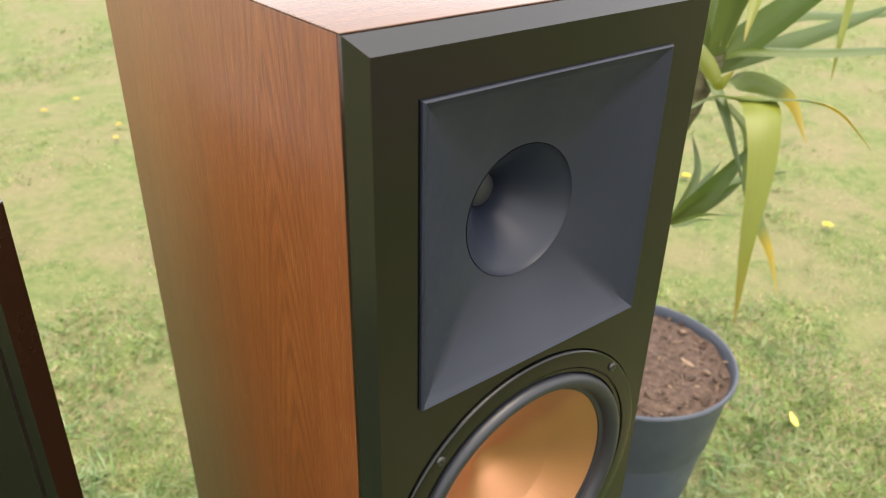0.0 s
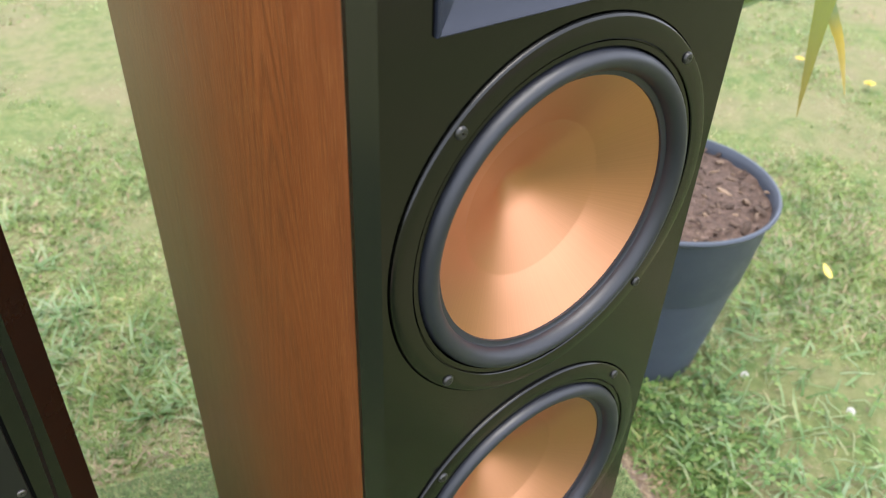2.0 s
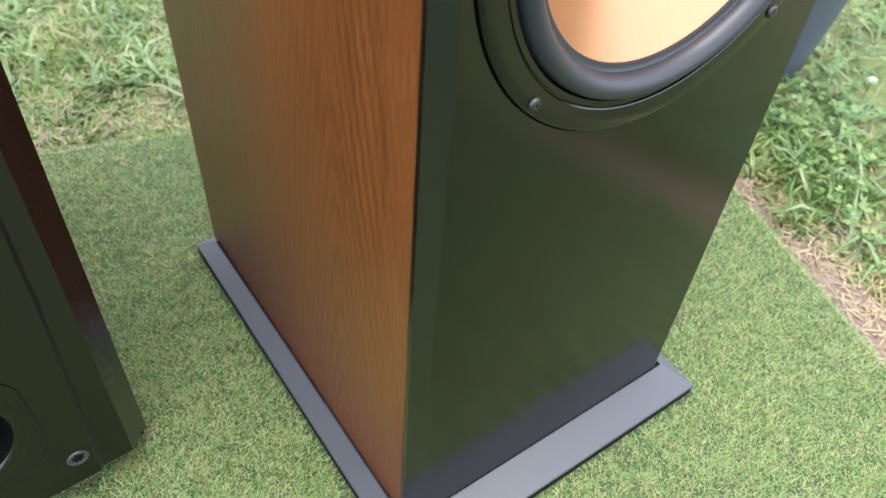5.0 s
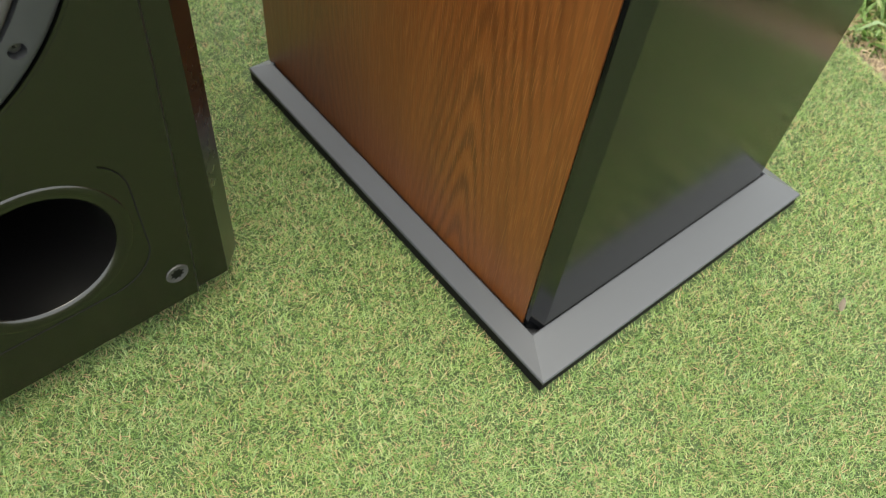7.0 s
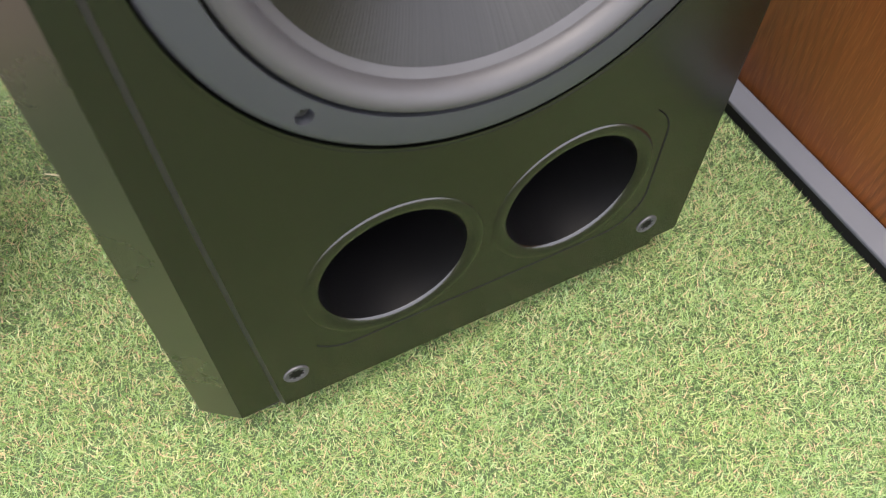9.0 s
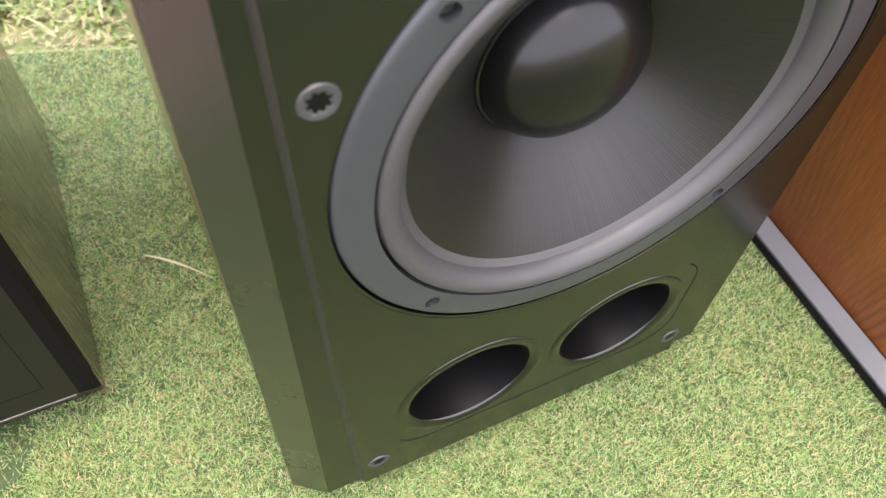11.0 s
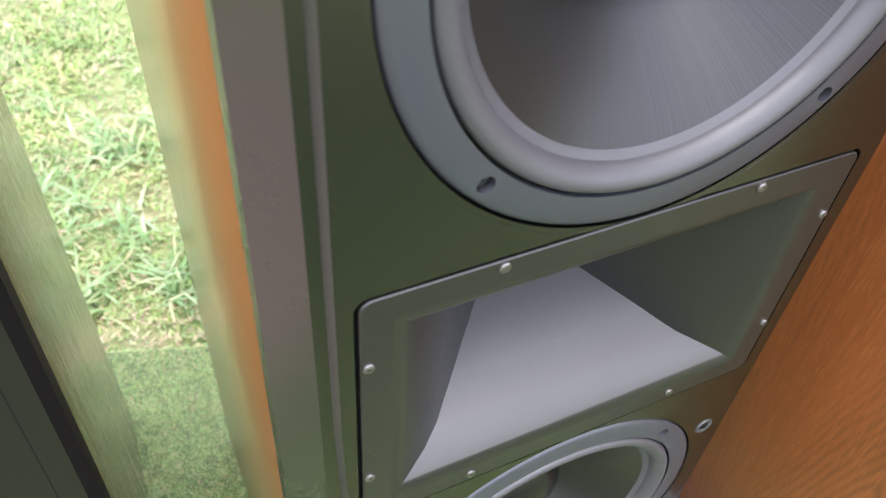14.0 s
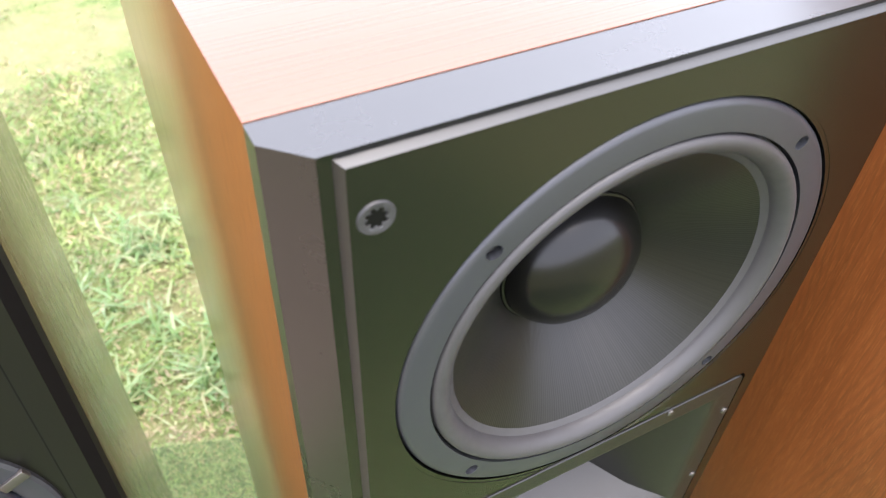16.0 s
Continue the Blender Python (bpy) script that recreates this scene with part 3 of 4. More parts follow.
def lawn(name, n, near, far, seed, tall):
    """Bunches of short grass between two distances from the mat; farther bunches are coarser."""
    r = np.random.default_rng(seed)
    d = near * (far / near) ** r.random(n)
    a = r.uniform(radians(-48), radians(140), n)
    x, y = 0.1 + d * np.cos(a), -0.1 + d * np.sin(a)
    p = patchiness(x, y)
    thick = np.where((y > 0.45) & (d < 2.2), 0.28, 0.0)
    keep = p + thick + r.uniform(-0.35, 0.5, n) > -0.02 + 0.06 * np.minimum(d, 3)
    x, y, p, d = x[keep], y[keep], p[keep], d[keep]
    each = 7
    x, y, p, d = [np.repeat(q, each) for q in (x, y, p, d)]
    m = len(x)
    spread = 0.006 + 0.006 * d
    x, y = x + r.normal(0, 1, m) * spread, y + r.normal(0, 1, m) * spread
    u, v = mat_coords(x, y)
    ragged = 0.03 * np.sin(x * 23 + 1.3) + 0.02 * np.sin(y * 41)
    free = (u > MAT_X1 + 0.05 + ragged) | (v > MAT_Y1 + 0.006 + 0.4 * ragged)
    free &= (x - 0.766) ** 2 + (y - 0.431) ** 2 > 0.13 ** 2
    x, y, p, d = x[free], y[free], p[free], d[free]
    m = len(x)
    roots = np.stack([x, y, np.full(m, -0.014)], 1)
    size = tall * (0.6 + 0.7 * np.clip(p + 0.3, 0, 1)) * r.uniform(0.4, 1.3, m)
    wide = r.uniform(0.0028, 0.0068, m) * (0.75 + 0.30 * d)
    return blades(name, roots, size, wide, r.uniform(0.45, 1.4, m), LAWN_BLADE, 0.3, seed + 1, 2)


tagged(new("lawn_grass", lawn("lawn_grass", 40000, 0.38, 2.6, 21, 0.025)), "fresh and dry lawn grass round the mat", "grass", kind="stuff")
tagged(new("distant_grass", lawn("distant_grass", 26000, 2.2, 10.0, 41, 0.024)), "thin distant lawn grass", "grass", kind="stuff")


def litter():
    """Dry stalks and clippings on the soil beside the mat and in the lawn."""
    r = np.random.default_rng(63)
    n = 3600
    s, off = r.uniform(-0.32, 0.55, n), abs(r.normal(0, 0.05, n)) * r.choice([1, 1, 5], n)
    u, v = np.where(np.arange(n) % 3, MAT_X1 + 0.008 + off, r.uniform(MAT_X0, MAT_X1, n)), np.where(np.arange(n) % 3, s, MAT_Y1 + 0.005 + off)
    x, y = c16 * u + s16 * v, -s16 * u + c16 * v
    roots = np.stack([x, y, np.full(n, -0.004)], 1)
    return blades("dry_stalks", roots, r.uniform(0.008, 0.030, n), r.uniform(0.0012, 0.0028, n), r.uniform(1.35, 1.56, n), LITTER_STRAW, 0.05, 64, 2)


tagged(new("dry_stalks", litter()), "dry tan stalks and clippings on the soil", "plant litter", kind="stuff")


def tufts():
    """Coarse broad-bladed tufts of grass round the mat."""
    r = np.random.default_rng(77)
    roots = []
    for k in range(110):
        x = r.uniform(-1.35, 0.15)
        y = 0.69 - 0.296 * x + abs(r.normal(0, 0.20)) + (0.25 if k % 3 == 0 else 0)
        roots += [(x + r.normal(0, 0.016), y + r.normal(0, 0.016), -0.014) for _ in range(22)]
    for k in range(95):
        d = r.uniform(-0.45, 0.75)
        roots += [(0.53 + 0.30 * d + abs(r.normal(0, 0.25)) + r.normal(0, 0.015), d + r.normal(0, 0.015), -0.014) for _ in range(18)]
    roots = np.array(roots)
    roots = roots[(roots[:, 0] - 0.766) ** 2 + (roots[:, 1] - 0.431) ** 2 > 0.15 ** 2]
    n = len(roots)
    return blades("grass_tufts", roots, r.uniform(0.028, 0.092, n), r.uniform(0.0042, 0.0088, n), r.uniform(0.35, 1.35, n), TUFT_BLADE, 0.4, 78, 3)


def lush():
    """Dense dark grass between the mat and the plant pot."""
    r = np.random.default_rng(55)
    roots = []
    for k in range(120):
        d = r.uniform(0.06, 0.40)
        x = 0.475 + 0.30 * d + abs(r.normal(0, 0.10))
        roots += [(x + r.normal(0, 0.014), d + r.normal(0, 0.014), -0.014) for _ in range(26)]
    roots = np.array(roots)
    roots = roots[(roots[:, 0] - 0.766) ** 2 + (roots[:, 1] - 0.431) ** 2 > 0.15 ** 2]
    n = len(roots)
    return blades("lush_grass", roots, r.uniform(0.020, 0.058, n), r.uniform(0.0030, 0.0060, n), r.uniform(0.3, 1.3, n), LUSH_BLADE, 0.45, 56, 3)


tagged(new("lush_grass", lush()), "dense dark green grass at the foot of the pot", "grass", kind="stuff")
tagged(new("grass_tufts", tufts()), "coarse long grass tufts round the edge of the mat", "grass", kind="stuff")


def clover():
    r = np.random.default_rng(91)
    verts, faces = [], []
    for k in range(750):
        d, off = r.uniform(-0.5, 0.75), abs(r.normal(0, 0.26))
        x, y, h = 0.50 + 0.30 * d + 0.03 + off, d, r.uniform(0.006, 0.035)
        turn, s = r.uniform(0, 6.28), r.uniform(0.005, 0.011)
        for leaf in range(3):
            a = turn + leaf * 2.094
            tilt = r.uniform(-0.4, 0.4)
            b = len(verts)
            verts.append((x, y, h))
            for da, f in ((-0.75, 0.75), (-0.35, 1.15), (0.0, 1.02), (0.35, 1.15), (0.75, 0.75)):
                verts.append((x + s * f * math.cos(a + da), y + s * f * math.sin(a + da), h + s * tilt * f))
            faces += [(b, b + 1, b + 2, b + 3), (b, b + 3, b + 4, b + 5)]
    return mesh("clover", verts, faces, CLOVER, False)


tagged(new("clover", clover()), "low clover leaves in the grass by the mat", "clover", kind="stuff")


def gravel():
    """Pale grit and small stones in the bare strip along the mat."""
    r = np.random.default_rng(15)
    bm = bmesh.new()
    for k in range(640):
        d = r.uniform(-0.28, 0.35)
        x, y = 0.432 + 0.296 * d + 0.012 + abs(r.normal(0, 0.028)), d
        s = r.uniform(0.0012, 0.0036) * (1.0 if k % 14 else 1.7)
        m = pose(x, y, -0.012 + 0.3 * s, *r.uniform(0, 360, 3)) @ Matrix.Diagonal((s, s * 0.75, s * 0.55, 1))
        bmesh.ops.create_icosphere(bm, subdivisions=1, radius=1.0, matrix=m)
    return from_bm("gravel", bm, STONE)


tagged(new("gravel", gravel()), "pale grit and small stones along the mat's edge", "gravel", kind="stuff")


# ---- loudspeaker pieces ----
def screw_mesh(name, r, mat, dome=0.4):
    """A round screw head with a recessed cross."""
    bm = bmesh.new()
    n = 16
    rings = [(r, 0.0), (r, r * 0.25), (r * 0.8, r * (0.25 + dome * 0.7)), (r * 0.45, r * (0.25 + dome))]
    last = None
    for q, h in rings:
        vs = [bm.verts.new((q * math.cos(2 * math.pi * k / n), q * math.sin(2 * math.pi * k / n), h)) for k in range(n)]
        if last:
            for k in range(n):
                bm.faces.new((last[k], last[(k + 1) % n], vs[(k + 1) % n], vs[k]))
        last = vs
    inner = [bm.verts.new((r * (0.42 if k % 4 == 0 else 0.16) * math.cos(2 * math.pi * k / n),
                           r * (0.42 if k % 4 == 0 else 0.16) * math.sin(2 * math.pi * k / n), r * (0.2 + dome))) for k in range(n)]
    pit = [bm.verts.new((v.co.x * 0.7, v.co.y * 0.7, -r * 0.25)) for v in inner]
    for a, b in ((last, inner), (inner, pit)):
        for k in range(n):
            bm.faces.new((a[k], a[(k + 1) % n], b[(k + 1) % n], b[k]))
    bm.faces.new(pit)
    return from_bm(name, bm, mat)


SCREW_SMALL = screw_mesh("screw", 0.0042, SCREW_BLACK)
SCREW_ZINC = screw_mesh("zinc_screw", 0.0035, STEEL, 0.25)


def socket_mesh(name, r, mat, hole=PORT_BLACK):
    """Grille socket: a flat washer; a shallow toothed face coloured dark stands for the hole's shade."""
    bm = bmesh.new()
    n = 40
    def ring(f, h):
        return [bm.verts.new((f(k) * math.cos(2 * math.pi * k / n), f(k) * math.sin(2 * math.pi * k / n), h)) for k in range(n)]
    teeth = lambda k: r * (0.60 if k % 5 in (1, 2, 3) else 0.44)
    rings = [ring(lambda k: r, 0.0), ring(lambda k: r, 0.0035), ring(lambda k: r * 0.93, 0.0046), ring(lambda k: r * 0.70, 0.0046), ring(teeth, 0.0040), ring(lambda k: teeth(k) * 0.96, 0.00375)]
    for a, b in zip(rings, rings[1:]):
        for k in range(n):
            bm.faces.new((a[k], a[(k + 1) % n], b[(k + 1) % n], b[k]))
    bm.faces.new(rings[-1])
    bm.faces.ensure_lookup_table()
    for f in bm.faces[4 * n:]:
        f.material_index = 1
    me = from_bm(name, bm, mat)
    me.materials.append(hole)
    return me


SOCKET = socket_mesh("grille_socket", 0.0092, NYLON)


def at_front(x, z, y=0.0):
    return pose(x, y, z) @ FACING


def copper_woofer(parent, x, z):
    ring = part("trim_ring", lathe("trim_ring", [(0.1396, -0.004), (0.1396, 0.0012), (0.1392, 0.0021), (0.1384, 0.0027), (0.1374, 0.0030), (0.1300, 0.0031), (0.1250, 0.0030), (0.1243, 0.0024), (0.1243, 0.0008),
                                                 (0.1236, 0.0008), (0.1232, 0.0018), (0.1200, 0.0018), (0.1192, 0.0006), (0.1188, -0.012)], SATIN_BLACK), parent, "satin black trim ring", at_front(x, z))
    for a in (45, 135, 225, 315):
        part("screw", SCREW_SMALL, ring, m=pose(0.1335 * math.cos(radians(a)), 0.1335 * math.sin(radians(a)), 0.0027, 0, 0, a * 1.7))
    part("gap_ring", lathe("gap_ring", [(0.1412, -0.0030), (0.1392, -0.0030)], EDGE_BLACK, 96), parent, "", at_front(x, z))
    part("surround", lathe("surround", [(0.1186, -0.008), (0.1186, 0.000)] + arc(0.1184, 0.001, 0.1040, -0.002, 0.0085, 14) + [(0.1030, -0.0028), (0.1000, -0.0032), (0.0996, -0.007)], RUBBER), parent, "black rubber half-roll", at_front(x, z))
    part("cone", lathe("cone", [(0.1012, -0.0042), (0.0800, -0.0165), (0.0612, -0.0274), (0.0604, -0.0280), (0.0596, -0.0284), (0.0400, -0.0384), (0.0200, -0.0486), (0.0, -0.0588)], COPPER, 160),
         parent, "spun copper-coloured metal cone", at_front(x, z))


def square_horn(parent, x, z, half):
    """Square mouth that runs smoothly into a round throat."""
    n = 128
    verts, faces = [], []

    def loop(s, y):
        """s = 1: square of the mouth; s = 0: the circle."""
        for k in range(n):
            a = 2 * math.pi * k / n
            c, q = math.cos(a), math.sin(a)
            m = max(abs(c), abs(q))
            sq = (half / m * c, half / m * q)
            ci = (0.052 * c, 0.052 * q)
            verts.append((x + ci[0] + (sq[0] - ci[0]) * s, y, z + ci[1] + (sq[1] - ci[1]) * s))
    for s, y in ((1.0, 0.004), (1.0, -0.0022), (0.985, -0.0034), (0.968, -0.0028), (0.955, -0.0018), (0.88, 0.0008), (0.75, 0.0060), (0.6, 0.0110), (0.45, 0.0155), (0.3, 0.0195), (0.15, 0.0232), (0.05, 0.0254), (0.0, 0.0262)):
        loop(s, y)
    rows = len(verts) // n
    for j in range(rows - 1):
        for k in range(n):
            faces.append((j * n + k, j * n + (k + 1) % n, (j + 1) * n + (k + 1) % n, (j + 1) * n + k))
    horn = part("horn", mesh("horn", verts, faces, HORN_RUBBER), parent, "matt dark grey square horn")
    part("throat", lathe("throat", [(0.0516, -0.0258), (0.0512, -0.0268), (0.0475, -0.0300), (0.0415, -0.0355), (0.0345, -0.0430), (0.0270, -0.0520), (0.0200, -0.0610), (0.0150, -0.0690), (0.0135, -0.0760)], HORN_RUBBER), horn, "", at_front(x, z))
    part("phase_plug", lathe("phase_plug", [(0.0136, -0.0725), (0.010, -0.0705), (0.005, -0.0697), (0.0, -0.0695)], THROAT_MESH, 32), horn, "grey mesh disc in the throat", at_front(x, z))


def top_panel(parent, lo, hi, mat):
    """Veneered top whose grain runs from side to side."""
    turn = pose(0, 0, 0, 0, 90, 0)
    back = turn.inverted()
    me = box("top_panel", lo, hi, mat, 0.0005)
    me.transform(back)
    return part("top_panel", me, parent, "veneered top", turn)


def edge_strip(name, loops, mat):
    """Faces that join one outline (points, y) to the next."""
    verts, faces = [], []
    n = len(loops[0][0])
    for points, y in loops:
        verts += [(p, y, q) for p, q in points]
    for j in range(len(loops) - 1):
        faces += [(j * n + k, j * n + (k + 1) % n, (j + 1) * n + (k + 1) % n, (j + 1) * n + k) for k in range(n)]
    return mesh(name, verts, faces, mat, False)


def tower_walnut():
    t = thing("loudspeaker", pose(0, 0, 0), "tall walnut loudspeaker with copper cones and black front", "loudspeaker", "loudspeakers on the mat")
    W, F, TOP, FT, BOT, C, E = 0.1545, 0.1435, 1.2485, 1.2375, 0.018, 0.0092, 0.1605
    part("cabinet", box("cabinet", (-W, 0.0140, BOT), (E, 0.416, TOP), WALNUT, 0.0012, "front"), t, "walnut veneered cabinet")
    top_panel(t, (-W - 0.0002, 0.0110, TOP), (E + 0.0002, 0.4162, TOP + 0.0012), WALNUT_TOP)
    horn_z, half, w1, w2 = 1.0978, 0.1110, 0.8370, 0.5432
    outer, back = rect(-F, BOT, F + 0.006, FT), rect(-W, BOT, E, TOP)
    inset = rect(-W + 0.0015, BOT, E - 0.0015, TOP - 0.0015)
    holes = [rect(-half, horn_z - half, half, horn_z + half), circle(0.0008, w1, 0.1408), circle(0.0008, w2, 0.1408)]
    baffle = part("front_baffle", plate("front_baffle", outer, holes, SATIN_BLACK), t, "satin black front panel")
    part("bevel", edge_strip("bevel", [(outer, 0.0), (back, C), (back, C + 0.0036), (inset, C + 0.0038), (inset, C + 0.0052)], BEVEL_BLACK), baffle, "polished black bevelled edge")
    square_horn(t, 0, horn_z, half)
    copper_woofer(t, 0.0008, w1)
    copper_woofer(t, 0.0008, w2)
    # sloped plinth: thin upright edge, slope, lip and a dark gap round the cabinet
    X, Y0, Y1 = 0.1765, -0.0360, 0.4200
    bm = bmesh.new()
    loops = []
    for x, y0, y1, h in ((X - 0.002, Y0 + 0.002, Y1 - 0.002, 0.0120), (X, Y0, Y1, 0.0122), (X, Y0, Y1, 0.0146), (X - 0.0008, Y0 + 0.0010, Y1 - 0.0008, 0.0156),
                         (0.1608, -0.0030, Y1 - 0.0152, 0.0230), (0.1602, -0.0014, Y1 - 0.0158, 0.0233), (0.1594, -0.0004, Y1 - 0.0166, 0.0231), (0.1590, 0.0012, Y1 - 0.0172, 0.0185)):
        loops.append([bm.verts.new(p) for p in ((-x + (0.0022 if x < 0.162 else 0.0), y0, h), (x, y0, h), (x, y1, h), (-x + (0.0022 if x < 0.162 else 0.0), y1, h))])
    for a, b in zip(loops, loops[1:]):
        for k in range(4):
            bm.faces.new((a[k], a[(k + 1) % 4], b[(k + 1) % 4], b[k]))
    bm.faces.new(loops[0][::-1])
    part("base", box("base", (-X + 0.0008, Y0 + 0.0008, 0.0), (X - 0.0008, Y1 - 0.0008, 0.0118), EDGE_BLACK), t, "black base under the plinth")
    part("plinth", from_bm("plinth", bm, PLINTH, False), t, "dark grey sloped plinth")
    return t


tower_walnut()


def fibre_woofer(parent, x, z, R=0.1562):
    TOPY = -0.0012
    recess = [(0.1448 * math.cos(radians(k)), 0.1448 * math.sin(radians(k))) for k in (45, 135, 225, 315)]
    cut = [circle(x, z, 0.1356, 128)] + [circle(x + c, z + s, 0.0048, 20) for c, s in recess]
    frame = part("driver_frame", plate("driver_frame", circle(x, z, R - 0.0046, 128), cut, FRAME_GREY, TOPY,
                                       [(circle(x, z, R - 0.0022, 128), TOPY + 0.0008), (circle(x, z, R - 0.0006, 128), TOPY + 0.0024), (circle(x, z, R, 128), TOPY + 0.0045), (circle(x, z, R, 128), 0.0055)], 0.0085, True), parent, "grey cast driver frame")
    for k, (c, s) in enumerate(recess):
        part("screw", SCREW_SMALL, frame, "", at_front(x + c, z + s, TOPY + 0.0055) @ pose(0, 0, 0, 0, 0, 40 * k) @ Matrix.Diagonal((0.95, 0.95, 0.6, 1)))
    part("gap_ring", lathe("gap_ring", [(R + 0.0045, -0.0054), (R - 0.002, -0.0054)], EDGE_BLACK, 128), parent, "", at_front(x, z))
    part("panel_lip", lathe("panel_lip", [(0.1600, -0.0003), (R + 0.0011, -0.0003), (R + 0.0009, -0.0054)], MOULDED_BLACK, 128), parent, "", at_front(x, z))
    part("inner_gap", lathe("inner_gap", [(0.1362, -0.0058), (0.1330, -0.0058)], EDGE_BLACK, 128), parent, "", at_front(x, z))
    part("surround", lathe("surround", [(0.1340, -0.010), (0.1340, -0.002)] + arc(0.1338, -0.002, 0.1195, -0.0075, 0.0072, 14) + [(0.1188, -0.0082), (0.1150, -0.0100), (0.1140, -0.0115)], GREY_RUBBER, 128), parent, "grey rubber half-roll", at_front(x, z))
    part("cone", lathe("cone", [(0.1146, -0.0102), (0.100, -0.0195), (0.085, -0.0315), (0.070, -0.0440), (0.056, -0.0570), (0.050, -0.0622)], FIBRE, 160), parent, "ribbed dark grey cone", at_front(x, z))
    part("cap_bead", lathe("cap_bead", [(0.0550, -0.0582), (0.0540, -0.0566), (0.0525, -0.0563), (0.0513, -0.0579)], CAP_BLACK, 96), parent, "", at_front(x, z))
    part("dust_cap", lathe("dust_cap", [(0.0525, -0.0573), (0.0517, -0.0527), (0.0488, -0.0462), (0.0434, -0.0392), (0.0342, -0.0328), (0.0226, -0.0283), (0.0106, -0.0261), (0.0, -0.0255)], CAP_BLACK, 96), parent, "glossy black dome", at_front(x, z))


def wide_horn(parent, x, z):
    """Screwed-on wave guide with flared, curved walls and a small slot throat."""
    U, V, r = 0.1626, 0.1086, 0.007
    mouth = [(0.1452, 0.0912), (0.1410, 0.0876), (0.1347, 0.0822), (0.1252, 0.0760), (0.1148, 0.0700), (0.1008, 0.0640), (0.0903, 0.0580), (0.0816, 0.0520), (0.0716, 0.0460), (0.0515, 0.0340), (0.0319, 0.0222), (0.0160, 0.0126)]
    depth = [-0.0010, -0.0004, 0.0022, 0.0072, 0.0131, 0.0248, 0.0362, 0.0452, 0.0560, 0.0778, 0.0988, 0.1160]
    outer = rounded(x - U, z - V, x + U, z + V, r)
    m0 = rect(x - mouth[0][0], z - mouth[0][1], x + mouth[0][0], z + mouth[0][1])
    horn = part("wave_guide", plate("wave_guide", outer, [m0], HORN_GREY, -0.001, [([(x + (p - x) * 1.004, z + (q - z) * 1.006) for p, q in outer], -0.0002), ([(x + (p - x) * 1.004, z + (q - z) * 1.006) for p, q in outer], 0.0052)], 0.0), parent, "smoky grey wave guide plate")
    bm = bmesh.new()
    rows = []
    for (w, h), d in zip(mouth, depth):
        rows.append([bm.verts.new((x + a * w, d, z + b * h)) for a, b in ((-1, -1), (1, -1), (1, 1), (-1, 1))])
    for a, b in zip(rows, rows[1:]):
        for k in range(4):
            bm.faces.new((a[k], a[(k + 1) % 4], b[(k + 1) % 4], b[k]))
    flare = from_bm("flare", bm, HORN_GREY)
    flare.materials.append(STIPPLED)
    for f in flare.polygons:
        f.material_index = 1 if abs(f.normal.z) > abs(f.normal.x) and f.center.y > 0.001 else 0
    part("flare", flare, horn, "flared grey horn walls")
    part("throat_insert", box("throat_insert", (x - 0.016, 0.1155, z - 0.0125), (x + 0.016, 0.121, z + 0.0125), NYLON_PALE, 0.001), horn, "pale throat insert")
    # closed black disc: its colour stands for the shade inside the round opening
    part("driver_mouth", lathe("driver_mouth", [(0.0118, 0.0), (0.0118, 0.0014), (0.0110, 0.0016), (0.0100, -0.0002), (0.0, -0.0002)], EDGE_BLACK, 32), horn, "", at_front(x, z, 0.1152))
    for u, w in ((-0.159, 0.059), (-0.159, -0.052), (0.158, 0.059), (0.158, -0.051), (-0.085, 0.1045), (0.085, 0.1045), (-0.085, -0.1000), (0.085, -0.1000)):
        part("screw", SCREW_ZINC, horn, "zinc cross-head screw", at_front(x + u, z + w, -0.0010))
    # dark gap round the plate
    a, b = rounded(x - U - 0.004, z - V - 0.004, x + U + 0.004, z + V + 0.004, r + 0.004), rounded(x - U + 0.001, z - V + 0.001, x + U - 0.001, z + V - 0.001, r)
    verts = [(p, 0.0050, q) for p, q in a] + [(p, 0.0050, q) for p, q in b]
    n = len(a)
    part("gap", mesh("gap", verts, [(k, (k + 1) % n, n + (k + 1) % n, n + k) for k in range(n)], EDGE_BLACK, False), parent)


def joined_opening(u, z0, z1, r, low, high, big):
    """Outline of the plate's opening (half width u, from z0 to z1) that runs into the round openings below and above it."""
    corner = rounded(-u, z0, u, z1, r)
    n = len(corner) // 4
    up = math.degrees(math.acos((high - z1) / big))
    down = math.degrees(math.acos((z0 - low) / big))
    arc_up = [(big * math.cos(radians(q)), high + big * math.sin(radians(q))) for q in np.linspace(-90 + up, 270 - up, 110)]
    arc_low = [(big * math.cos(radians(q)), low + big * math.sin(radians(q))) for q in np.linspace(90 + down, 450 - down, 110)]
    return corner[:n] + arc_up + corner[n:3 * n] + arc_low + corner[3 * n:]


def port(parent, x, z):
    part("bass_port", lathe("bass_port", [(0.0612, 0.0), (0.0606, 0.0006), (0.0592, 0.0011), (0.0560, 0.0011), (0.0525, 0.0003), (0.0505, -0.0009), (0.0500, -0.0018)], MOULDED_BLACK, 96), parent, "flared black port rim", at_front(x, z))
    part("port_tube", lathe("port_tube", [(0.0500, -0.0017), (0.0495, -0.006), (0.0482, -0.02), (0.0475, -0.16), (0.0, -0.16)], PORT_BLACK, 64), parent, "dark port tube", at_front(x, z))


B_POSE = pose(-0.5120, 0.1774, 0.0, 0.209, 0.067, 1.798)


